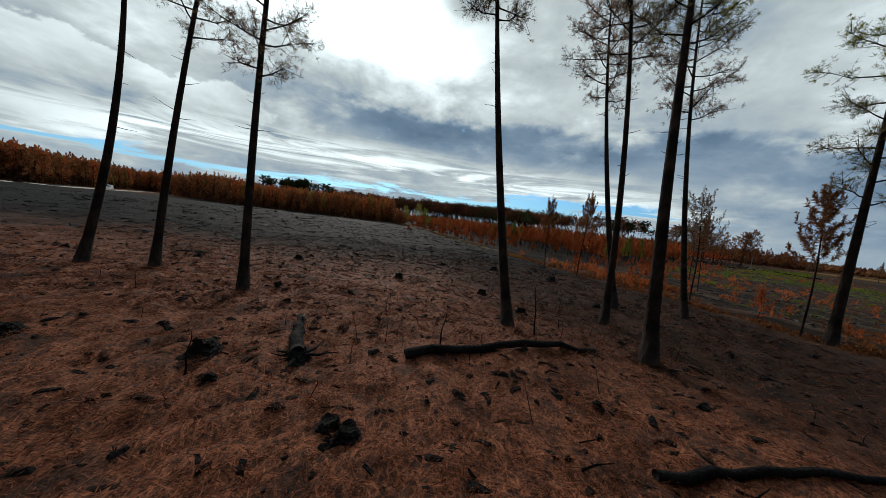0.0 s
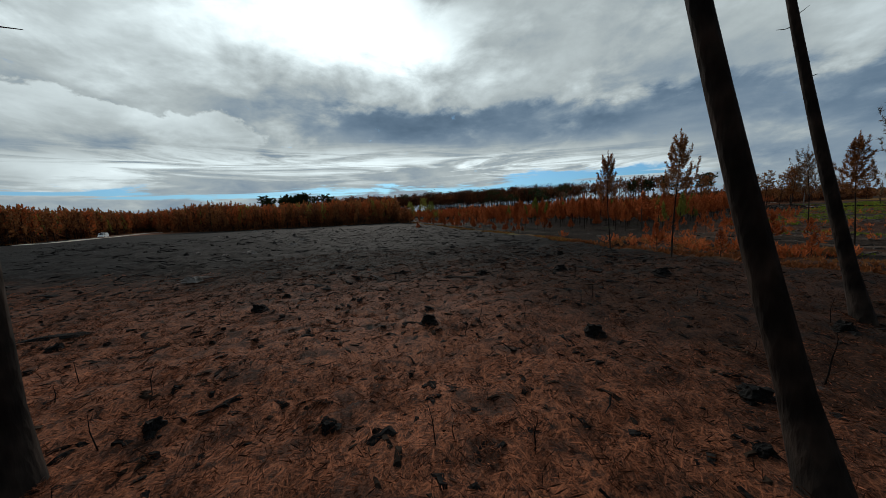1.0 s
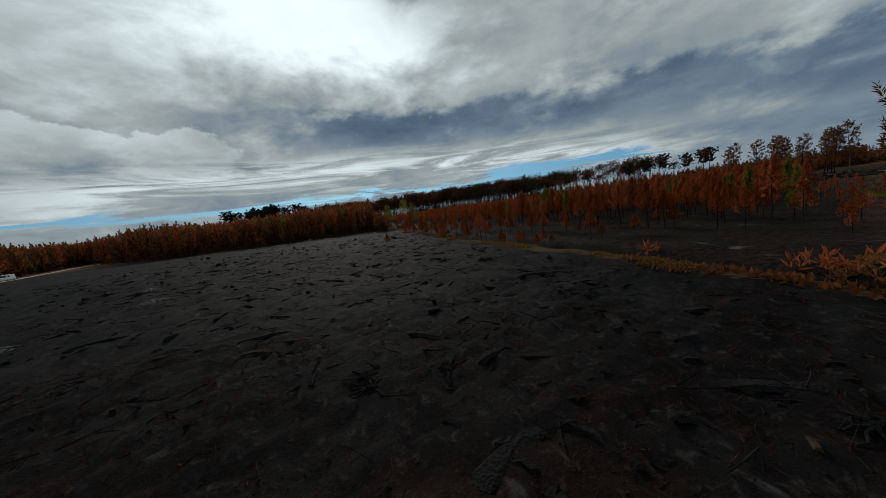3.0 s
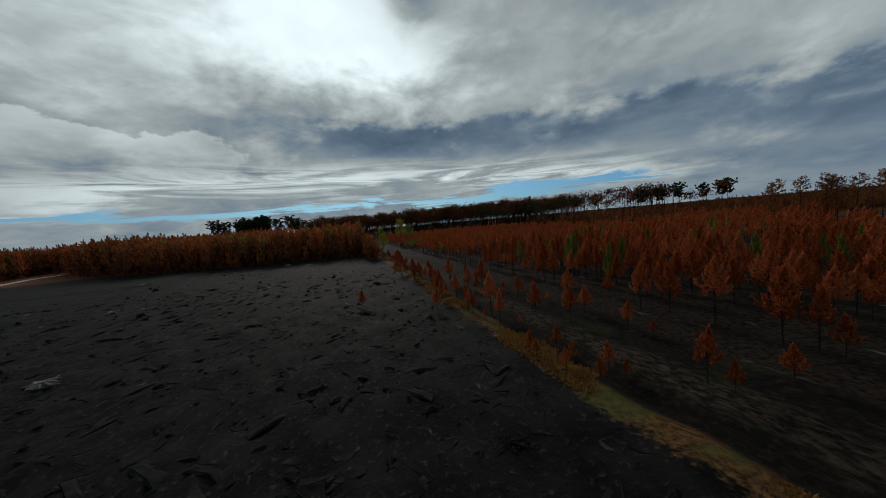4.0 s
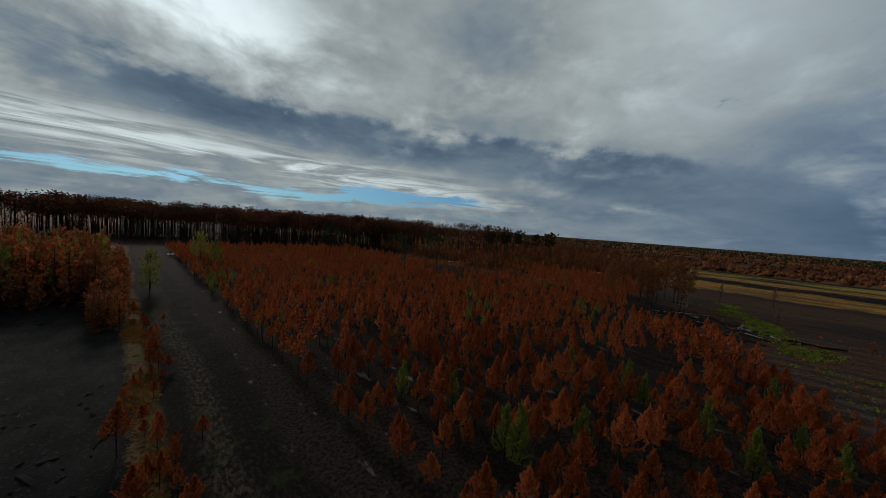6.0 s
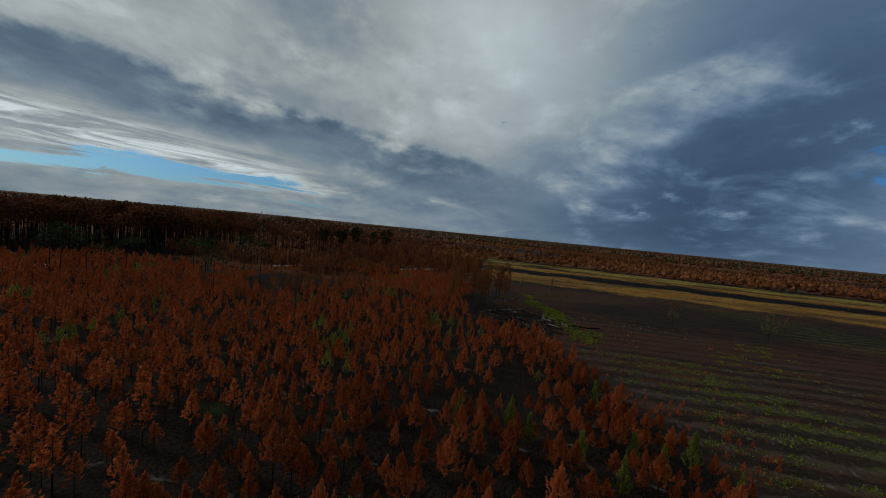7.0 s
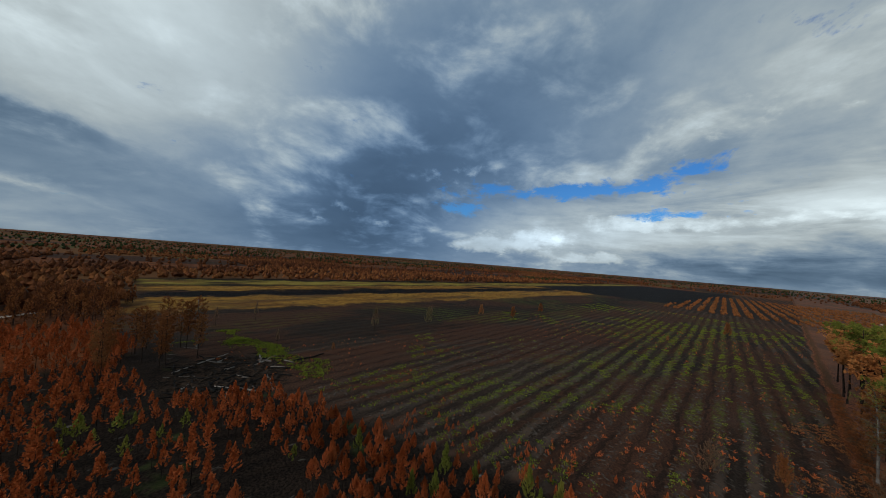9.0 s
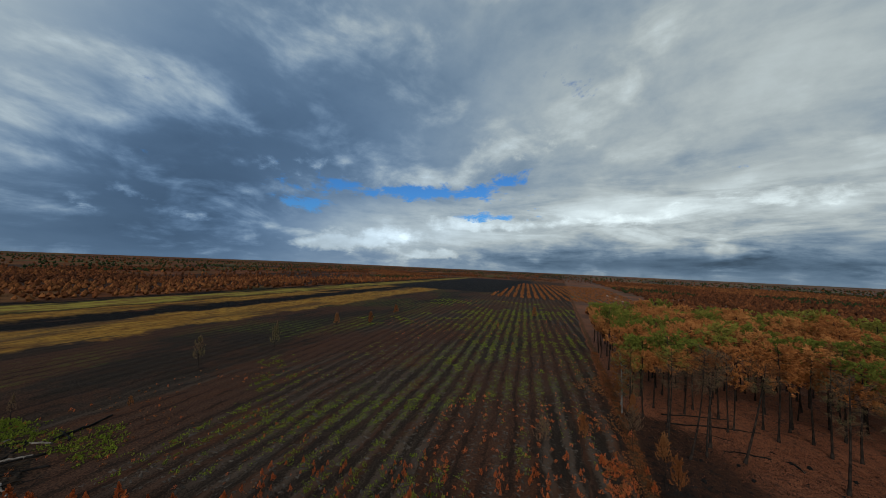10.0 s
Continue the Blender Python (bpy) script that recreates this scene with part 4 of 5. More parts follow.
for n in range(60):
    x, y = rng.uniform(-30, 12), rng.uniform(6, 32)
    if abs(x + 1) > 1.2:
        known.append((x, y, rng.uniform(0, 360), rng.uniform(0.25, 0.7), int(rng.choice([0, 2, 2]))))
plant(STUMPS, known)


def fallen(name, ends, radius, mat, label, group, seed, bow=0.05):
    rng = np.random.default_rng(seed)
    a, b = np.array(ends[0]), np.array(ends[1])
    s = np.linspace(0, 1, 10)[:, None]
    xy = a + (b - a) * s + rng.normal(size=(10, 2)) * bow
    z = ground_z(xy[:, 0], xy[:, 1]) + radius * 0.75
    centre = np.array([*(a + b) / 2, float(np.mean(z))])
    line = np.column_stack([xy, z]) - centre
    ob = tagged(new(name), label, "log", group)
    ob.location = centre
    part("bole", tube(line, radius * (1 - 0.35 * s[:, 0]) * rng.uniform(0.92, 1.06, 10), 10), mat, ob)
    return ob


fallen("fallen_log", ((-0.8, 8.4), (5.7, 10.8)), 0.14, COAL, "long charred log lying on needle litter", "fallen logs", 1, 0.02)
snag = fallen("fallen_log", ((-3.45, 7.5), (-4.55, 10.0)), 0.19, COAL, "short charred log broken open to pale wood", "fallen logs", 3, 0.04)
rng = np.random.default_rng(6)
for _ in range(3):
    foot = np.array([-0.42, 0.98, 0.02]) + rng.normal(size=3) * (0.05, 0.05, 0.05)
    way = np.array([-0.39, 0.92, 0.10]) * rng.uniform(0.35, 0.75) + rng.normal(size=3) * 0.06
    part("splinter", tube(np.stack([foot, foot + way * 0.6, foot + way]), (0.035, 0.024, 0.008), 6), DEAD, snag, "pale split wood")
fallen("fallen_log", ((4.0, 5.0), (8.8, 5.6)), 0.10, COAL, "thin charred branch lying on needle litter", "fallen logs", 2, 0.04)
fallen("fallen_log", ((15.0, 5.5), (-1.0, -4.5)), 0.16, COAL, "long charred trunk lying among grove pines", "fallen logs", 4)
fallen("fallen_log", ((16.0, 1.0), (4.0, -7.5)), 0.15, COAL, "long charred trunk lying among grove pines", "fallen logs", 5)

def burnt_sapling(seed, height):
    """A bare crooked stem with a few thin burnt twigs."""
    rng = np.random.default_rng(seed)
    t = np.linspace(0, 1, 9)
    line = np.stack([0.10 * height * np.sin(2.2 * t) * t + 0.03 * np.sin(9 * t), 0.06 * height * np.sin(3 * t), height * t], -1)
    ob = tagged(new("burnt_sapling"), "bare burnt sapling standing in needle litter", "sapling", "burnt saplings by the grove")
    stem = part("stem", tube(line, np.linspace(0.032, 0.008, 9), 7), COAL, ob)
    for k in range(7):
        root = along(line, 0.25 + 0.1 * k)
        a = k * 2.4 + rng.uniform(-0.4, 0.4)
        out = np.array([math.cos(a), math.sin(a), rng.uniform(0.5, 1.1)]) * height * rng.uniform(0.10, 0.22)
        part("twig", tube(np.stack([root, root + out * (0.5, 0.5, 0.4), root + out]), (0.010, 0.008, 0.003), 5), COAL, stem)
    return ob


BURNT = [burnt_sapling(71, 2.1), burnt_sapling(72, 1.2)]
plant(BURNT, [(3.7, 11.35, 150, 1.0, 0), (0.15, 9.45, 0, 1.0, 1), (5.1, 12.7, 60, 0.55, 0), (1.4, 8.8, 200, 0.6, 1), (-2.0, 11.8, 90, 0.7, 1), (-5.3, 6.3, 30, 0.9, 1), (6.0, 15.5, 280, 0.6, 0), (-0.6, 13.6, 10, 0.5, 1)])

# charred twigs and sticks lying about
rng = np.random.default_rng(8)
sticks = []
for n in range(1500):
    x, y = (rng.uniform(-32, 13), 24 + 50 * rng.uniform() ** 1.5) if n % 14 else (rng.uniform(-12, 10), rng.uniform(3, 30))
    if to_uv(x, y)[0] > 23:
        continue
    a, l = rng.uniform(0, 6.28), rng.uniform(0.25, 1.2) * (0.6 if y < 28 else 1.0)
    p = np.array([x, y, float(ground_z(x, y)) + 0.03])
    d = np.array([math.cos(a), math.sin(a), rng.uniform(0, 0.12)]) * l
    sticks.append(tube(np.stack([p, p + d * 0.5 + rng.normal(size=3) * 0.05, p + d]), np.array((0.028, 0.02, 0.008)) * rng.uniform(0.5, 1.3), 4))
for n in range(60):
    x, y = rng.uniform(-14, 11), rng.uniform(4, 28)
    p = np.array([x, y, float(ground_z(x, y))])
    d = np.array([rng.normal() * 0.15, rng.normal() * 0.15, 1]) * rng.uniform(0.2, 0.9)
    sticks.append(tube(np.stack([p, p + d * 0.5 + rng.normal(size=3) * 0.04, p + d]), (0.012, 0.009, 0.004), 4))
v, q = join(sticks)
tagged(new("charred_sticks", mesh("charred_sticks", v, q, [COAL])), "charred twigs and sticks scattered over burnt ground", "sticks", kind="stuff")

# clods of ash and burnt scraps
rng = np.random.default_rng(10)
lump = np.array([(x, y, z) for x in (-1, 1) for y in (-1, 1) for z in (-0.5, 1)], float) * 0.5
CLODS = []
for k in range(4):
    shape = lump * (1 + rng.normal(size=(8, 3)) * 0.3)
    shape[[1, 3, 5, 7], :2] *= 0.5
    shape[:, 2] *= 0.6
    shape[:, 0] *= 1.3 + 0.6 * k
    CLODS.append((shape, np.array([(0, 1, 3, 2), (4, 6, 7, 5), (0, 4, 5, 1), (2, 3, 7, 6), (0, 2, 6, 4), (1, 5, 7, 3)])))
p = scatter(rng, 7000, lambda u, v: (u < 22) & (to_xy(u, v)[1] > 26 + 3 * rng.normal(size=len(u))), (-70, 22, 10, 110))
q = scatter(rng, 9000, lambda u, v: u < 22, (-30, 22, 2, 32))
rows = groups_of(rng, [((c, COAL),) for c in CLODS], p[::2], 0.05, 0.30) + groups_of(rng, [(((c[0] * (1.5, 1.0, 0.45), c[1]), COAL),) for c in CLODS], p[1::2], 0.08, 0.60) + groups_of(rng, [((c, COAL if i % 2 else EARTH),) for i, c in enumerate(CLODS)], q, 0.04, 0.19)
stuff("ash_clods", "black clods of ash and burnt scraps on the ground", "ash", rows)

# needle litter: wisps of matted needles and loose blades
rng = np.random.default_rng(9)
n = 19000
cx, cy = rng.uniform(-30, 21, n), -1 + 33 * rng.uniform(0, 1, n) ** 1.2
wet = np.sin(2.1 * cx + 1.3 * np.sin(1.7 * cy)) + np.sin(1.9 * cy - 0.8 * cx) + rng.normal(size=n) * 0.8
thin = 1.05 - 0.9 / (1 + np.exp((15.0 - cy + 0.4 * np.maximum(-cx - 4, 0) - 0.9 * np.maximum(cx - 1, 0)) / 3.0))
keep = (wet > -0.7) & (rng.uniform(size=n) < thin)
cx, cy = cx[keep], cy[keep]
head = rng.uniform(0, 6.28, len(cx))
many = 22
x = np.repeat(cx, many) + rng.normal(size=len(cx) * many) * 0.10
y = np.repeat(cy, many) + rng.normal(size=len(cx) * many) * 0.10
a = np.repeat(head, many) + rng.normal(size=len(x)) * 1.1
up_ = np.repeat(rng.uniform(0.1, 1.1, len(cx)), many) * rng.uniform(0.3, 1.3, len(x))
x = np.concatenate([x, rng.uniform(-16, 9, 60000)])
y = np.concatenate([y, 2 + 15 * rng.uniform(0, 1, 60000) ** 1.3])
a = np.concatenate([a, rng.uniform(0, 6.28, 60000)])
up_ = np.concatenate([up_, rng.uniform(0.0, 0.35, 60000)])
n = len(x)
base = np.stack([x, y, ground_z(x, y) + rng.uniform(0.0, 0.05, n)], -1)
v, q = kites(base, np.stack([np.cos(a), np.sin(a), up_], -1), rng.uniform(0.05, 0.17, n), rng.uniform(0.009, 0.020, n), rng)
tagged(new("needle_litter", mesh("needle_litter", v, q, [STRAW])), "copper-brown dead pine needles covering the ground", "needle litter", kind="stuff")

# burnt needles and thin ash straw between the litter and the black ground
rng = np.random.default_rng(29)
n = 6000
cx, cy = rng.uniform(-20, 18, n), 10 + 31 * rng.uniform(0, 1, n) ** 1.1
keep = to_uv(cx, cy)[0] < 22.5
cx, cy = cx[keep], cy[keep]
many = 13
x = np.repeat(cx, many) + rng.normal(size=len(cx) * many) * 0.17
y = np.repeat(cy, many) + rng.normal(size=len(cx) * many) * 0.17
a = np.repeat(rng.uniform(0, 6.28, len(cx)), many) + rng.normal(size=len(x)) * 0.8
n = len(x)
base = np.stack([x, y, ground_z(x, y) + rng.uniform(0.0, 0.05, n)], -1)
v, q = kites(base, np.stack([np.cos(a), np.sin(a), rng.uniform(0.05, 1.0, n)], -1), rng.uniform(0.08, 0.28, n), rng.uniform(0.009, 0.024, n), rng)
tagged(new("burnt_needles", mesh("burnt_needles", v, q, [SCORCH])), "dark burnt needles matted over black ash", "needle litter", kind="stuff")

# ---- the plantation of scorched young pines ----
rng = np.random.default_rng(12)
spots = []
for u in np.arange(37.4, 168, 2.9):
    v = 23.5 + 0.42 * u
    while v < 235:
        v += rng.uniform(1.3, 3.3) * (0.62 if v < 36 + 0.42 * u else (1.0 if v < 88 and u > 48 else 0.75))
        uu_, vv_ = u + rng.normal() * 0.45, v
        if uu_ < 43 and vv_ < 95 and rng.uniform() < 0.45:
            continue
        if wobble(uu_, vv_, 9.0, 1.0) + rng.normal() * 0.35 < -1.0:
            continue
        if (uu_ - 126) ** 2 / 26 ** 2 + (vv_ - 142) ** 2 / 17 ** 2 < 1 + 0.5 * wobble(uu_, vv_, 7.0):
            continue
        if (uu_ - 114) ** 2 / 14 ** 2 + (vv_ - 70) ** 2 / 15 ** 2 < 1 or (uu_ > 100 and vv_ > 95 and rng.uniform() < 0.2):
            continue
        if uu_ > 118 and (vv_ < 90 + 6 * wobble(uu_, vv_, 12.0) or vv_ > 160):
            continue
        spots.append((uu_, vv_))
spots = np.array(spots)
near = [to_uv(x, y) for x, y in ((9, 70), (14, 80), (19, 87), (28, 82), (40, 70), (48, 66))]
order = np.argsort(np.min([np.hypot(spots[:, 0] - a, spots[:, 1] - b) for a, b in near], axis=0))
YOUNG = [sapling(60 + i, RED, "scorched rust-red young pine on a thin black stem", height=h, wide=w, bare=b)
         for i, (h, w, b) in enumerate([(4.4, 1.15, 0.36), (5.1, 1.25, 0.42), (3.8, 1.1, 0.34), (4.7, 1.4, 0.38), (4.2, 1.1, 0.36), (5.4, 1.15, 0.42)])]
YOUNG.append(sapling(70, GREEN, "young pine still green among scorched ones", height=4.8, wide=1.0, bare=0.25))
rows = []
for u, v in spots[order[:300]]:
    x, y = to_xy(u, v)
    live = rng.uniform() < (0.28 if v - 0.42 * u < 29 and u < 75 else (0.18 if 14 < x < 46 and abs(y - 87 + 0.4 * (x - 16)) < 4 else 0.03))
    rows.append((x, y, rng.uniform(0, 360), rng.uniform(0.75, 1.15) * (0.86 if v - 0.42 * u < 37 else 1.0), 6 if live else int(rng.integers(0, 6))))
for x, y, s in ((-9.8, 77.0, 0.62), (-1.2, 73, 0.85), (-1.0, 79, 0.7), (4.0, 71.5, 0.8), (3.6, 79.6, 0.6), (11.7, 72, 0.8), (11.8, 68.7, 0.95), (-5, 92, 0.8), (-8, 98, 0.9), (0.5, 86, 0.7)):
    rows.append((x, y, rng.uniform(0, 360), s, int(rng.integers(0, 6))))
for _ in range(64):
    x, y = to_xy(rng.normal() * 1.0 + 25.2, 52 + 85 * rng.uniform() ** 1.2)
    rows.append((x, y, rng.uniform(0, 360), rng.uniform(0.3, 0.75), int(rng.integers(0, 6))))
for _ in range(22):
    x, y = to_xy(rng.uniform(27.5, 33.5), rng.uniform(46, 84))
    rows.append((x, y, rng.uniform(0, 360), rng.uniform(0.35, 0.75), int(rng.integers(0, 6))))
plant(YOUNG, rows)

FAR_YOUNG = []
for i, (h, w, b) in enumerate([(4.6, 0.85, 0.35), (5.2, 0.9, 0.4), (3.8, 0.75, 0.3), (4.8, 1.0, 0.4)]):
    _, _, c = sapling_shapes(80 + i, h * 0.94, b, w * 1.1, plumes=22, needles=8, size=0.42, width=0.23, core=0.0, fan=0.40)
    thin = tube([(0, 0, 0), (0, 0, h * 0.5), (0, 0, h * 0.9)], (0.06, 0.045, 0.015), 3, False)
    FAR_YOUNG.append((thin, c))
places = np.array([(*to_xy(u, v), 0.0) for u, v in spots[order[300:]]])
places[:, 2] = ground_z(places[:, 0], places[:, 1]) - 0.03
live = wobble(spots[order[300:], 0], spots[order[300:], 1], 6.0, 3.0) + rng.normal(size=len(places)) * 0.3 > 0.92
rows = groups_of(rng, [((t, BARK), (c, RED)) for t, c in FAR_YOUNG], places[~live], 0.68, 1.18)
rows += groups_of(rng, [((t, BARK), (c, GREEN)) for t, c in FAR_YOUNG], places[live], 0.6, 1.1)
low = scatter(rng, 420, lambda u, v: (v > 12 + 0.42 * u) & (v < 23 + 0.42 * u), (29, 80, 20, 60))
rows += groups_of(rng, [((t, BARK), (c, RED)) for t, c in FAR_YOUNG], low, 0.18, 0.42)
stuff("young_pine_plantation", "dense rows of scorched rust-red young pines", "plantation", rows)

# ---- forests round the clearing ----
rng = np.random.default_rng(14)
LOW, TWIGGY = [], []
for i, h in enumerate((7.8, 8.5, 7.2, 8.8)):
    _, _, c = sapling_shapes(90 + i, h, 0.20, 2.0, plumes=17, needles=6, size=0.80, width=0.38, core=0.0, fan=0.5, round_top=0.25)
    LOW.append((tube([(0, 0, 0), (0, 0, h * 0.5), (0, 0, h * 0.9)], (0.11, 0.08, 0.03), 3, False), c))
    r2 = np.random.default_rng(95 + i)
    at = np.column_stack([r2.normal(size=(10, 2)) * 0.25, r2.uniform(0.2, 0.52 * h, 10)])
    TWIGGY.append(brush(at, r2.normal(size=(10, 3)) * (1, 1, 0.35) + (0, 0, 0.2), 3, 0.4, 1.7, 0.19, r2))


def forest_west(u, v):
    x, y = to_xy(u, v)
    north = (x > -178) & (y > 145 + 0.02 * x + 0.60 * np.maximum(-104 - x, 0) + 3.5 * wobble(u, v, 4.0, 1.0)) & (y < 194) & (u < 21) & (x < -14)
    beyond = (x > -240) & (x < -96) & (y > 205) & (y < 245)
    west = (x < -143 - 0.62 * np.maximum(y - 105, 0)) & (x > -225) & (y > 20) & (y < 245)
    return north | beyond | west


p = scatter(rng, 17500, forest_west, (-250, 40, 30, 320))
live = rng.uniform(size=len(p)) < 0.05
back = (p[:, 0] < -112) | (p[:, 1] > 200)
mixed = [((t, BARK), (TWIGGY[i], (UMBER, RUST, HEATH, UMBER)[i]), (c, (RUST, RED, HEATH, RUST)[i])) for i, (t, c) in enumerate(LOW)]
rows = groups_of(rng, mixed, p[~live & ~back], 0.95, 1.35)
rows += groups_of(rng, mixed, p[~live & back], 1.25, 1.58)
rows += groups_of(rng, [((t, BARK), (c, GREEN)) for t, c in LOW], p[live], 1.0, 1.4)
east = scatter(rng, 260, lambda u, v: wobble(u, v, 2.0, 4.0) > -0.5, (20.0, 23.6, 128, 190))
rows += groups_of(rng, mixed, east, 0.30, 0.85)
fringe = scatter(rng, 2600, lambda u, v: forest_west(u, v + 5.0) & ~forest_west(u, v - 1.0), (-200, 40, 100, 240))
rows += groups_of(rng, mixed, fringe, 0.22, 0.70)
stuff("young_forest", "dense scorched pine thicket with orange-brown crowns", "forest", rows)

TALL = []
for i in range(4):
    r2 = np.random.default_rng(200 + i)
    at = r2.normal(size=(70, 3)) * (2.1, 2.1, 1.1) + (0, 0, 14.6 + i)
    at[:, 2] -= 0.10 * (at[:, 0] ** 2 + at[:, 1] ** 2)
    crown = brush(at, r2.normal(size=(70, 3)) + (0, 0, 0.6), 2, 0.5, 1.0, 0.68, r2)
    stem = tube(bent(r2, 15.5 + i, 0.01, 0.2, 6), np.linspace(0.21, 0.06, 6), 5, False)
    TALL.append((stem, crown))


def forest_north(u, v):
    x, y = to_xy(u, v)
    edge = np.where(x < 80, 270.0, 270 - (x - 80) * 1.15)
    thin = np.where(x > 100, np.abs(np.sin(x * 12.9 + y * 7.7)) < 0.35, True)
    return (x > -120) & (y > edge + np.where(x < -26, 20.0, 0.0)) & (y < edge + 75) & (x < 150) & thin


p = scatter(rng, 9500, forest_north, (-30, 330, 60, 420))
live = rng.uniform(size=len(p)) < 0.12
rows = groups_of(rng, [((t, BARK), (c, UMBER if i % 2 else HEATH)) for i, (t, c) in enumerate(TALL)], p[~live], 0.78, 1.18)
rows += groups_of(rng, [((t, BARK), (c, DARKGREEN)) for t, c in TALL], p[live], 0.85, 1.1)
p = scatter(rng, 2300, lambda u, v: (v > 92 + 8 * wobble(u, v, 20.0)) & (wobble(u, v, 24.0, 1.0) > -0.2), (138, 330, 80, 230))
rows += groups_of(rng, [((t, BARK), (TWIGGY[i], UMBER), (c, HEATH if i % 2 else RUST)) for i, (t, c) in enumerate(LOW)], p, 0.5, 1.05)
extra = scatter(rng, 14, lambda u, v: u > 0, (80, 130, 150, 215))
rows += groups_of(rng, [((t, BARK), (c, DARKGREEN if i else GREY)) for i, (t, c) in enumerate(TALL)], extra, 0.6, 0.85)
under = scatter(rng, 3000, lambda u, v: forest_north(u, v - 4) & (np.abs(np.sin(u * 5.1 + v * 3.3)) < 0.8), (-30, 330, 60, 360))
rows += groups_of(rng, [((t, BARK), (TWIGGY[i], UMBER), (c, HEATH if i % 2 else UMBER)) for i, (t, c) in enumerate(LOW)], under, 0.5, 1.15)
shrub = scatter(rng, 260, lambda u, v: (u - 126) ** 2 / 25 ** 2 + (v - 142) ** 2 / 16 ** 2 < 1, (98, 154, 124, 160))
rows += groups_of(rng, [((c, RUST if i % 2 else HEATH),) for i, (t, c) in enumerate(LOW)], shrub - (0, 0, 1.0), 0.30, 0.62)
moss = scatter(rng, 60, lambda u, v: wobble(u, v, 6.0, 2.0) > -0.2, (100, 140, 118, 132))
rows += groups_of(rng, [((c, DARKGREEN),) for t, c in LOW], moss - (0, 0, 1.2), 0.30, 0.50)
stuff("burnt_pine_forest", "tall burnt pine forest, black trunks under brown crowns", "forest", rows)

# taller living pines over the thicket, and lone pines at the skyline
SKYLINE = [pine(130, DARKGREEN, DARKGREEN, "tall dark green umbrella pine at the skyline", limbs=24, reach=3.6, height=20, sprays=7, rich=0.8, size=0.8, width=0.34, crown_from=0.6)]
rows = []
rng = np.random.default_rng(15)
for cx, cy, n, sx in ((-141, 270, 17, 9), (-118, 272, 5, 7), (-168, 268, 2, 6)):
    for _ in range(n):
        rows.append((cx + rng.normal() * sx, cy + rng.normal() * 8, rng.uniform(0, 360), rng.uniform(0.95, 1.2), 0))
for x, y in ((126, 219), (134, 216), (145, 212), (152, 209), (160, 214), (118, 224)):
    rows.append((x, y, rng.uniform(0, 360), rng.uniform(0.85, 1.0), 0))
plant(SKYLINE, rows)

# ---- the far plain ----
rng = np.random.default_rng(16)
BLOB = []
for i in range(4):
    r2 = np.random.default_rng(300 + i)
    BLOB.append(spire(r2, np.array([0, 0, 0.4]), np.array([0.3, 0.2, 4.0 + i * 0.4]), 2.5, 4, 5))


def parcel(u, v):
    """A value 0 to 1 for each parcel of the plain."""
    i, j = np.floor((u + 14 * wobble(u, v, 60.0)) / 110), np.floor((v + 10 * wobble(u, v, 45.0, 1.0)) / 170)
    return np.abs(np.sin(i * 12.9898 + j * 78.233) * 43758.5453) % 1.0


def plain_rust(u, v):
    planted = parcel(u, v)
    dense = (planted > 0.55) | (np.abs(np.sin(u * 3.7 + v * 9.1)) < 0.12)
    east = (u > 335) & dense
    south = (v < -105) & (u < -62) & dense
    behind = (v < -92) & (v > -215) & (u < 18)
    beyond = (v < -880) & dense
    north = (v > 95) & (u > 210) & (u < 335)
    back_west = (u < -68) & (v < 40)
    return east | south | behind | beyond | north | back_west


p = scatter(rng, 56000, plain_rust, (-700, 900, -1150, 420))
pu, pv = to_uv(p[:, 0], p[:, 1])
hue = parcel(pu + 500, pv)
live = (hue > 0.88) & (rng.uniform(size=len(p)) < 0.5)
bright = (hue < 0.3) & ~live
rows = groups_of(rng, [((c, HEATH if i % 2 else UMBER),) for i, c in enumerate(BLOB)], p[~live & ~bright], 0.7, 1.25)
rows += groups_of(rng, [((c, HEATH if i % 2 else RUST),) for i, c in enumerate(BLOB)], p[bright], 0.6, 1.15)
rows += groups_of(rng, [((c, DARKGREEN),) for c in BLOB], p[live], 0.7, 1.3)
p = scatter(rng, 5600, lambda u, v: np.cos(2 * np.pi * row_of(u, v) / 8.4) > 0.1, (-45, 118, -640, -280))
rows += groups_of(rng, [((c, RUST),) for c in BLOB], p, 0.3, 0.5)
stuff("far_plantations", "rust-brown burnt plantations across the plain", "plantation", rows)

a = rng.uniform(math.radians(-75), math.radians(215), 11000)
r = rng.uniform(650, 2600, 11000)
p = np.stack([r * np.sin(a), 60 + r * np.cos(a), np.zeros(11000)], -1)
p = p[(p[:, 1] > 330) | (to_uv(p[:, 0], p[:, 1])[0] > 700) | (p[:, 1] < -1100)]
stuff("far_woods", "dark green and brown woods along the horizon", "forest",
      groups_of(rng, [((c, DARKGREEN),) for c in BLOB] + [((c, HEATH),) for c in BLOB[:2]], p, 0.9, 1.6))

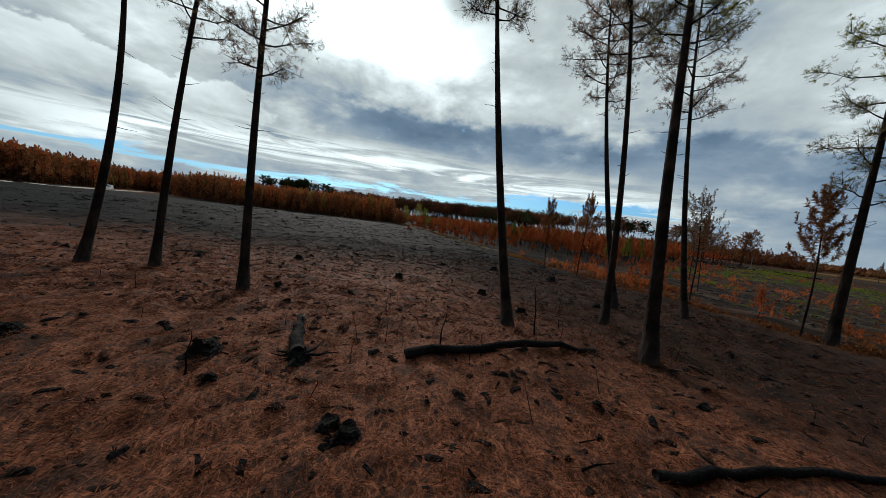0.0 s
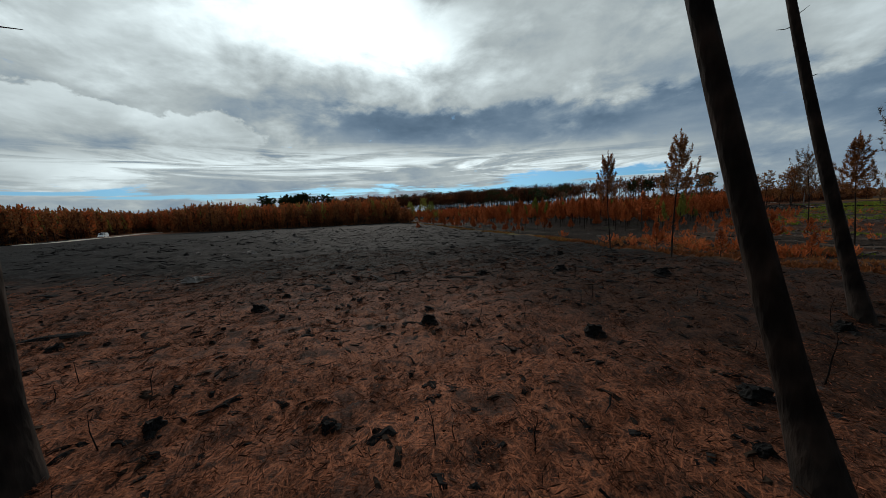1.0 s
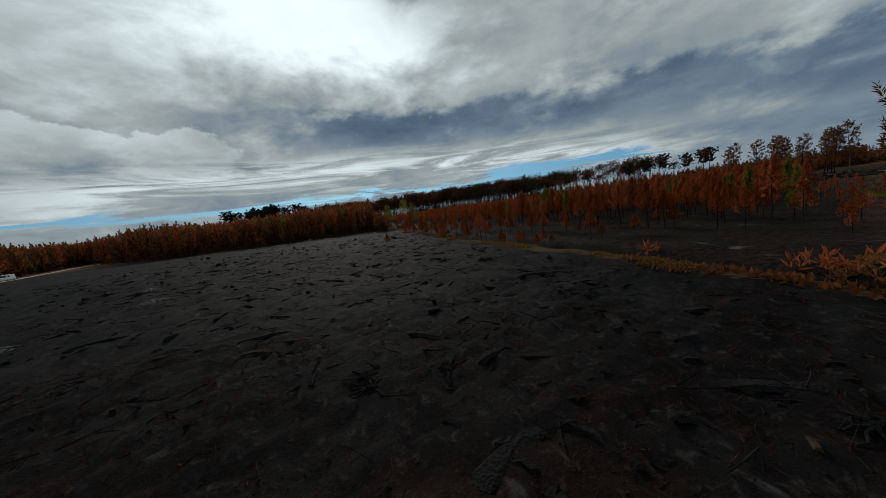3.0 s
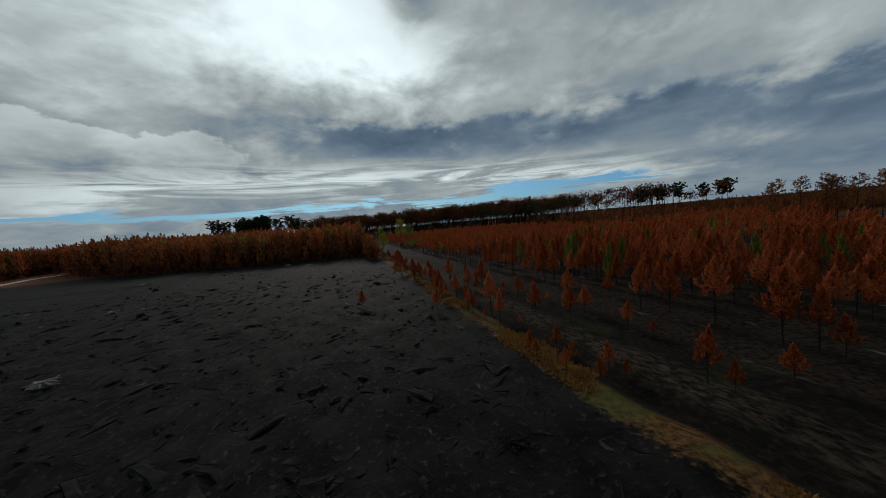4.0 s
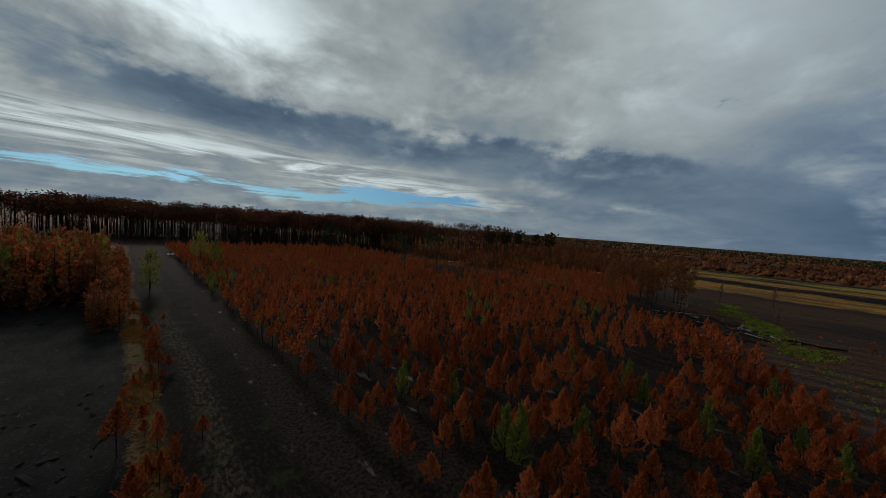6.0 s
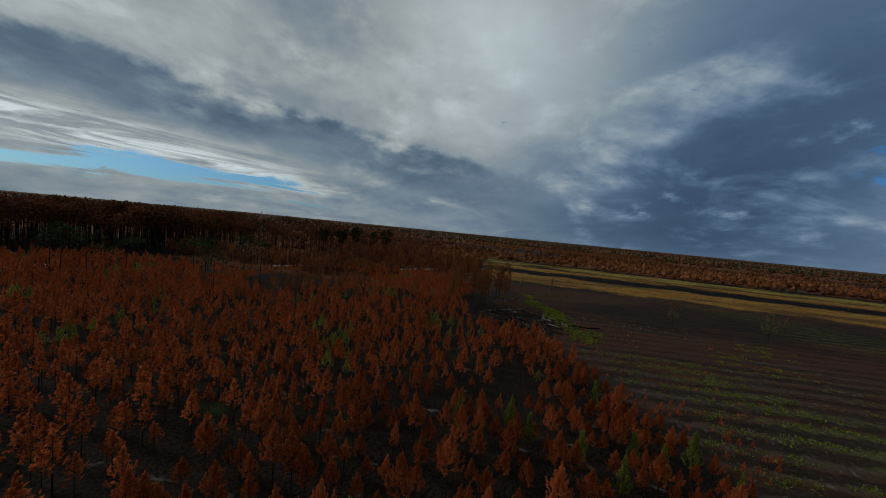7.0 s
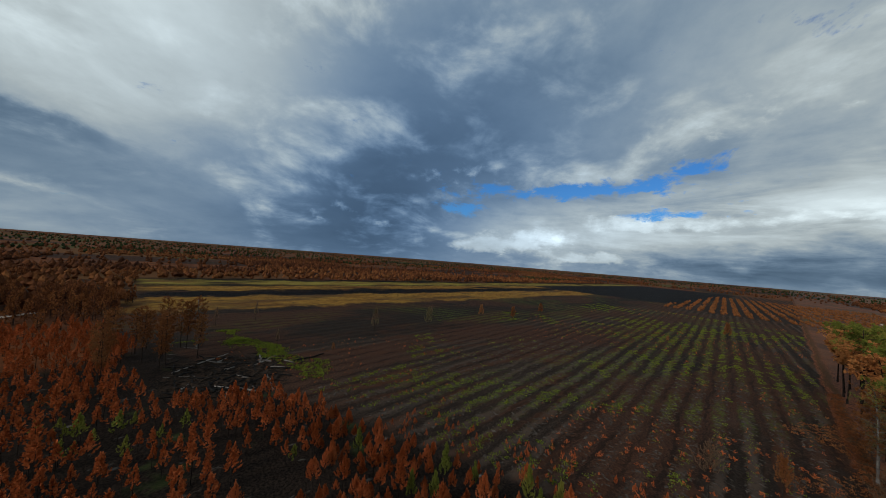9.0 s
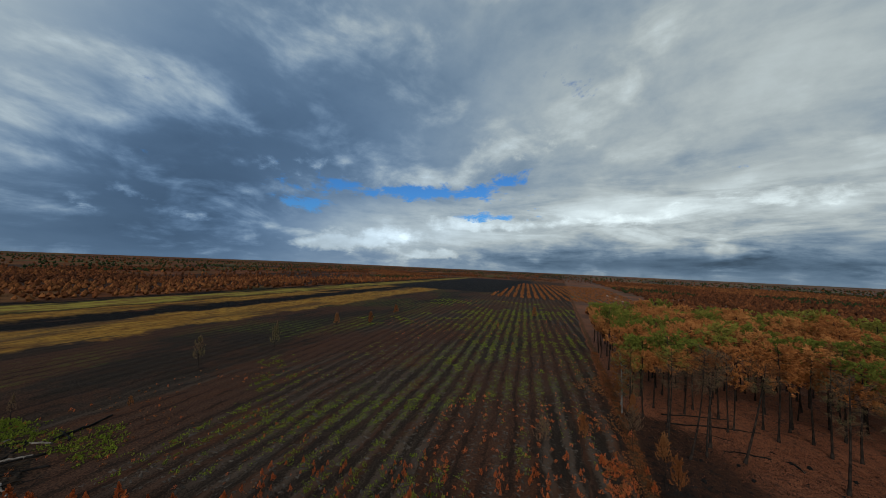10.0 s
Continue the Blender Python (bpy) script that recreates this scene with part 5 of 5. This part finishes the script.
# ---- the field: weeds, shoots, single trees ----
rng = np.random.default_rng(17)
r2 = np.random.default_rng(18)
TUFT = [brush(r2.normal(size=(7, 3)) * (0.28, 0.28, 0.02), r2.normal(size=(7, 3)) * 0.6 + (0, 0, 0.7), 2, 0.5, 0.42, 0.2, r2) for _ in range(3)]
SHOOT = [brush(r2.normal(size=(9, 3)) * (0.18, 0.18, 0.16) + (0, 0, 0.25), r2.normal(size=(9, 3)) * 0.4 + (0, 0, 0.9), 2, 0.35, 0.6, 0.12, r2) for _ in range(3)]


def weedy(u, v):
    belt = np.exp(-((v - u + 55) / 9) ** 2) * ((u > 40) & (u < 102))
    lush = 1.0 * belt + 0.9 * np.exp(-((u - 68) / 30) ** 2 - ((v + 120) / 62) ** 2) - 0.8 * np.exp(-((u - 105) / 24) ** 2 - ((v + 15) / 34) ** 2)
    return (v < 19 + 0.42 * u) & (u > 27) & ((u > 42) | (v < -30)) & (np.cos(2 * np.pi * row_of(u, v) / 4.2) + 1.0 * wobble(u, v, 1.4, 2.0) + 0.8 * wobble(u, v, 6.0, 5.0) > 0.15) & (wobble(u, v, 17.0, 4.0) + 0.8 * wobble(u, v, 5.0, 1.0) + lush > 0.47)


def shooty(u, v):
    return (v < 19 + 0.42 * u) & (u > 27) & (np.cos(2 * np.pi * row_of(u, v) / 4.2) > -0.3) & (u < 132) & (wobble(u, v, 26.0, 7.0) + 0.6 * wobble(u, v, 8.0, 3.0) > 0.1)


rows = groups_of(rng, [((c, WEEDS),) for c in TUFT], scatter(rng, 60000, weedy, (27, 150, -230, 80)), 0.3, 0.9)
rows += groups_of(rng, [((c, WEEDS),) for c in TUFT], scatter(rng, 1300, lambda u, v: np.abs(v - 53 - 0.2 * (u - 104)) < 2.5 + 4 * wobble(u, v, 3.0) + rng.normal(size=len(u)), (98, 130, 42, 66)), 0.6, 1.3)
rows += groups_of(rng, [((c, WEEDS),) for c in TUFT], scatter(rng, 1500, lambda u, v: np.abs(v - 62 - 0.25 * (u - 140)) < 2.5 + 3 * wobble(u, v, 3.0), (126, 158, 54, 72)), 0.6, 1.3)
rows += groups_of(rng, [((c, WEEDS),) for c in TUFT], scatter(rng, 26000, lambda u, v: (v < 16 + 0.42 * u) & (np.cos(2 * np.pi * row_of(u, v) / 4.2) + 0.9 * wobble(u, v, 1.1, 6.0) > 0.3) & (wobble(u, v, 9.0, 8.0) + 0.7 * wobble(u, v, 3.0, 9.0) > 0.1), (29, 110, -160, 55)), 0.18, 0.55)
stuff("green_weeds", "low green weeds in strips along the furrows", "weeds", rows)
rows = groups_of(rng, [((c, (HEATH, RED, RUST)[i]),) for i, c in enumerate(SHOOT)], scatter(rng, 14500, shooty, (27, 190, -230, 95)), 0.15, 0.70)
rows += groups_of(rng, [((c, RED if i else RUST),) for i, c in enumerate(SHOOT)], scatter(rng, 420, lambda u, v: wobble(u, v, 5.0, 2.0) > -0.1, (26.2, 31.0, 17, 43)), 0.35, 1.0)
rows += groups_of(rng, [((c, RED),) for c in SHOOT], scatter(rng, 170, lambda u, v: v < 22 + 0.42 * u, (26.5, 62, 2, 45)), 0.4, 1.0)
stuff("scorched_shoots", "small rust-red scorched shoots along the furrows", "shrubs", rows)
rows = groups_of(rng, [((c, RUST if i == 2 else HAY),) for i, c in enumerate(TUFT)], scatter(rng, 9000, lambda u, v: wobble(u, v, 3.0, 2.0) + 0.5 * wobble(u, v, 0.7, 5.0) > -0.3 + np.abs(u - 24.4) * 0.5, (23.1, 25.8, 38, 150)), 0.18, 0.62)
rows += groups_of(rng, [((c, HEATH),) for c in TUFT], scatter(rng, 700, lambda u, v: u > 0, (23.6, 25.8, -60, 42)), 0.4, 1.0)
rows += groups_of(rng, [((c, RUST if i else HEATH),) for i, c in enumerate(TUFT)], scatter(rng, 1700, lambda u, v: (v < 19 + 0.42 * u) & (wobble(u, v, 4.0, 2.0) > (u - 27) / 9), (25.5, 36, -40, 38)), 0.3, 0.8)
stuff("verge_grass", "dry yellow grass along the ditch", "grass", rows)

rows = groups_of(rng, [((c, SOIL),) for c in CLODS], scatter(rng, 13000, lambda u, v: (v < 19 + 0.42 * u) & (np.cos(2 * np.pi * row_of(u, v) / 4.2) > -0.5), (28, 100, -45, 60)), 0.10, 0.45)
stuff("soil_clods", "grey-brown clods of turned soil along the furrows", "soil", rows)

FIELD = [
    sapling(140, RUST, "lone field tree with orange dead leaves", "field_tree", "single trees in the field", height=8.0, bare=0.3, wide=2.2, plumes=40, needles=30, size=0.5, width=0.16, round_top=0.2),
    sapling(141, GREY, "thin half-dead field tree", "field_tree", "single trees in the field", height=8.0, bare=0.3, wide=1.6, plumes=30, needles=20, size=0.4, width=0.10, core=0.0),
    sapling(142, GREY, "lone field tree with thin olive crown", "field_tree", "single trees in the field", height=9.0, bare=0.25, wide=2.0, plumes=40, needles=24, size=0.45, width=0.14, round_top=0.2, core=0.0),
]
plant(FIELD, [(136.4, -9.2, 0, 1.0, 0), (146.5, 3.5, 60, 0.9, 0), (89.3, -102.5, 20, 1.1, 0), (126.0, 41.1, 0, 1.0, 2), (122.3, 63.8, 30, 1.0, 2), (154.0, -42.6, 80, 0.9, 0),
              (145, 105, 0, 0.9, 1), (137, 116, 0, 0.9, 1), (101, 80, 0, 0.35, 0), (150, 30, 0, 0.8, 1), (110, 95, 0, 0.7, 1), (92, -60, 0, 0.4, 0)])

TRACKSIDE = [sapling(143, GREEN, "green living pine beside the sandy track", "young_pine", "living pines by the track", height=9.5, bare=0.3, wide=2.6, plumes=60, needles=30, size=0.5, width=0.14, round_top=0.4, core=0.0)]
plant(TRACKSIDE, [(-18.5, 186, 0, 1.25, 0), (-14.0, 179, 50, 0.8, 0), (-22.5, 158, 90, 0.75, 0), (-20.5, 150, 200, 0.6, 0)])

# ---- felled wood and dead trees beside the field ----
rng = np.random.default_rng(19)
for i in range(60):
    u, v = 116 + rng.normal() * 9, 71 + rng.normal() * 7
    x, y = to_xy(u, v)
    a, l = rng.uniform(-1.3, 1.3) + TURN, rng.uniform(2, 9)
    e = np.array([math.cos(a), math.sin(a)]) * l / 2
    fallen("felled_log", ((x - e[0], y - e[1]), (x + e[0], y + e[1])), rng.uniform(0.10, 0.24), DEAD if i % 3 == 0 else COAL,
           "bleached felled trunk in a slash pile" if i % 3 == 0 else "charred felled trunk in a slash pile", "slash pile logs", 400 + i, 0.12)
r3 = np.random.default_rng(23)


def bare_tree(seed, height, mat, label, **more):
    trunk, wood, low, high = pine_shapes(seed, height=height, crown_from=0.30, limbs=32, reach=2.4, sprays=7, rich=1.0, girth=0.16, size=0.42, width=0.10, **more)
    ob = tagged(new("dead_tree"), label, "dead tree", "dead trees by the slash pile")
    tagged(part("branchwork", wood, mat, part("trunk", trunk, mat, ob), "bare dead branches"), kind="stuff")
    part("dead_leaves", join([low, high]), RUST, ob, "withered rust-brown leaves")
    return ob


BARE = [bare_tree(151, 16.0, BARK, "dead standing tree with withered brown leaves"), bare_tree(152, 15.0, DEAD, "bleached dead tree with a few brown leaves")]
plant(BARE, [(x + r3.normal() * 2.5, y + r3.normal() * 2.5, r3.uniform(0, 360), r3.uniform(0.75, 1.05), int(r3.uniform() < 0.25))
             for x, y in ((98, 127), (95, 123), (92.6, 118), (96, 118), (100, 121), (104, 123), (108, 120), (114, 117.5), (106, 126), (112, 124), (90, 124), (101, 116), (118, 121), (110, 115))])
heap = []
for _ in range(420):
    u, v = 116 + rng.normal() * 8, 71 + rng.normal() * 6
    x, y = to_xy(u, v)
    p = np.array([x, y, float(ground_z(x, y)) + abs(rng.normal()) * 0.35])
    d = rng.normal(size=3) * (1.2, 1.2, 0.45)
    heap.append(tube(np.stack([p - d * 0.5, p + rng.normal(size=3) * 0.08, p + d]), np.array((0.05, 0.04, 0.015)) * rng.uniform(0.5, 1.4), 4))
v, q = join(heap)
tagged(new("slash_branches", mesh("slash_branches", v, q, [COAL])), "tangled charred branches of a slash pile", "branches", kind="stuff")
p = scatter(rng, 700, lambda u, v: (u - 116) ** 2 / 169 + (v - 71) ** 2 / 110 < 1, (100, 132, 58, 84))
stuff("earth_clods", "dark heaped earth and stumps in the slash pile", "earth", groups_of(rng, [((c, EARTH),) for c in CLODS], p, 0.3, 1.3))
pale = bare_tree(153, 14.0, DEAD, "bleached dead trunk at the grove's edge")
plant([pale], [(23.0, 7.0, 0, 1.0, 0), (24.0, 2.0, 70, 0.8, 0)])


# ---- forest road, van, pylons ----
def ribbon(line, width):
    line = np.array(line, float)
    s = np.linspace(0, len(line) - 1, 60)
    x = np.interp(s, np.arange(len(line)), line[:, 0])
    y = np.interp(s, np.arange(len(line)), line[:, 1])
    d = np.stack([np.gradient(x), np.gradient(y)], -1)
    d = d / np.linalg.norm(d, axis=1, keepdims=True)
    out = []
    for k in (-1, -0.6, 0.6, 1):
        px, py = x - d[:, 1] * width / 2 * k, y + d[:, 0] * width / 2 * k
        out.append(np.stack([px, py, ground_z(px, py) + (0.14 if abs(k) < 1 else -0.1)], -1))
    v = np.stack(out, 1).reshape(-1, 3)
    q = [(i * 4 + j, i * 4 + j + 1, (i + 1) * 4 + j + 1, (i + 1) * 4 + j) for i in range(59) for j in range(3)]
    return v, np.array(q)


def sandy(g, bsdf):
    place = g.node("NewGeometry").outputs["Position"]
    c = g.mix(g.noise(place, 0.6, 5.0), (0.30, 0.25, 0.20), (0.46, 0.41, 0.34))
    g.put(bsdf.inputs["Base Color"], g.mix(g.m("MULTIPLY", g.step(g.noise(place, 4.0, 5.0), 0.5, 0.7), 0.5), c, (0.16, 0.13, 0.10)))
    g.put(bsdf.inputs["Roughness"], 0.95)


SAND = material("pale_sand", sandy)
for nm, line, w in (("road_west", [(-140, 10), (-131, 60), (-133, 90), (-139, 113), (-147, 132), (-160, 153), (-172, 172), (-174, 187), (-150, 197), (-110, 199)], 4.0),
                    ("road_south", [(5, -200), (23, -233), (42, -265), (59, -295), (110, -420)], 4.0),
                    ("road_north", [(-36, 226), (-22, 229), (5, 233), (24, 240)], 3.0),
                    ("road_east", [(84, 214), (101, 209), (118, 196), (136, 182), (160, 172)], 2.6)):
    v, q = ribbon(line, w)
    tagged(new(nm, mesh(nm, v, q, [SAND], smooth=True)), "pale sandy forest road", "road", kind="structure")


def plain_paint(colour, rough, metal=0.0):
    def build(g, bsdf):
        place = g.node("TexCoord").outputs["Object"]
        dirt = g.step(g.noise(place, 2.5, 5.0), 0.5, 0.75)
        g.put(bsdf.inputs["Base Color"], g.mix(g.m("MULTIPLY", dirt, 0.25), colour, (0.2, 0.17, 0.14)))
        g.put(bsdf.inputs["Roughness"], rough)
        g.put(bsdf.inputs["Metallic"], metal)
    return build


WHITE = material("white_paint", plain_paint((0.78, 0.78, 0.76), 0.35))
RUBBER = material("rubber", plain_paint((0.02, 0.02, 0.02), 0.8))
GLASS = material("dark_glass", plain_paint((0.03, 0.035, 0.04), 0.1))
STEEL = material("galvanised_steel", plain_paint((0.35, 0.36, 0.37), 0.5, 0.8))


def box(x0, x1, y0, y1, z0, z1):
    v = np.array([(x, y, z) for x in (x0, x1) for y in (y0, y1) for z in (z0, z1)], float)
    return v, np.array([(0, 1, 3, 2), (4, 6, 7, 5), (0, 4, 5, 1), (2, 3, 7, 6), (0, 2, 6, 4), (1, 5, 7, 3)])


van = tagged(new("van"), "white delivery van parked on the sandy road", "van")
profile = [(-2.5, 0.45), (-2.55, 1.0), (-2.5, 2.2), (-2.3, 2.32), (1.0, 2.32), (1.25, 2.2), (1.9, 1.35), (2.5, 1.1), (2.6, 0.8), (2.55, 0.45)]
n = len(profile)
v = np.array([(x, s * (0.95 if z < 1.5 else 0.86), z) for s in (-1, 1) for x, z in profile])
q = [(i, (i + 1) % n, n + (i + 1) % n, n + i) for i in range(n)]
q += [(o, o + 1, o + 8, o + 9) for o in (0, n)]
q += [(o + 1, o + 2, o + 7, o + 8) for o in (0, n)] + [(o + 2, o + 3, o + 6, o + 7) for o in (0, n)] + [(o + 3, o + 4, o + 5, o + 6) for o in (0, n)]
part("body", (v, np.array(q)), WHITE, van)
part("windscreen", (np.array([(1.28, -0.78, 2.16), (1.28, 0.78, 2.16), (1.91, 0.84, 1.40), (1.91, -0.84, 1.40)]) + (0.03, 0, 0.03), np.array([(0, 1, 2, 3)])), GLASS, van, "dark windscreen")
for s in (-1, 1):
    part("side_window", box(0.35, 1.3, s * 0.93 - 0.03, s * 0.93 + 0.03, 1.45, 2.0), GLASS, van, "dark side window")
    for x in (-1.6, 1.6):
        ring = tube([(x, s * 0.72, 0.36), (x, s * 0.97, 0.36)], (0.36, 0.36), 16)
        wheel = part("wheel", ring, RUBBER, van, "black tyre")
        part("rim", tube([(x, s * 0.93, 0.36), (x, s * 0.985, 0.36)], (0.2, 0.18), 12), STEEL, wheel, "grey steel rim")
van.matrix_basis = pose(-147.0, 132.0, 0.10, 0, 0, -62) @ Matrix.Scale(0.9, 4)


def pylon(name):
    ob = tagged(new(name), "grey lattice power pylon far on the horizon", "pylon", "power pylons")
    legs = []
    for s in (-1, 1):
        for t in (-1, 1):
            legs.append(tube([(3.5 * s, 3.5 * t, 0), (1.1 * s, 1.1 * t, 26), (0.4 * s, 0.4 * t, 40)], (0.3, 0.25, 0.2), 4))
    for z in range(0, 34, 5):
        w = 3.5 - z * 0.092
        for s in (-1, 1):
            legs.append(tube([(-w, s * w, z), (0, s * (w - 0.25), z + 2.5), (w - 0.45, s * (w - 0.45), z + 5)], (0.15, 0.15, 0.15), 4))
            legs.append(tube([(w, s * w, z), (0, s * (w - 0.25), z + 2.5), (-w + 0.45, s * (w - 0.45), z + 5)], (0.15, 0.15, 0.15), 4))
    part("tower", join(legs), STEEL, ob)
    for z, w in ((30, 9), (35, 7)):
        for s in (-1, 1):
            part("cross_arm", tube([(0, 0, z + 0.8), (s * w * 0.5, 0, z + 0.5), (s * w, 0, z)], (0.5, 0.35, 0.15), 4), STEEL, ob)
    return ob


first = pylon("power_pylon")
for k, az_deg in enumerate((29.1, 32.3)):
    a = math.radians(az_deg)
    m = pose(2 + 1050 * math.sin(a), 80 + 1050 * math.cos(a), 0, 0, 0, 20) @ Matrix.Scale(0.75, 4)
    if k:
        copy_thing(first, m)
    else:
        first.matrix_basis = m
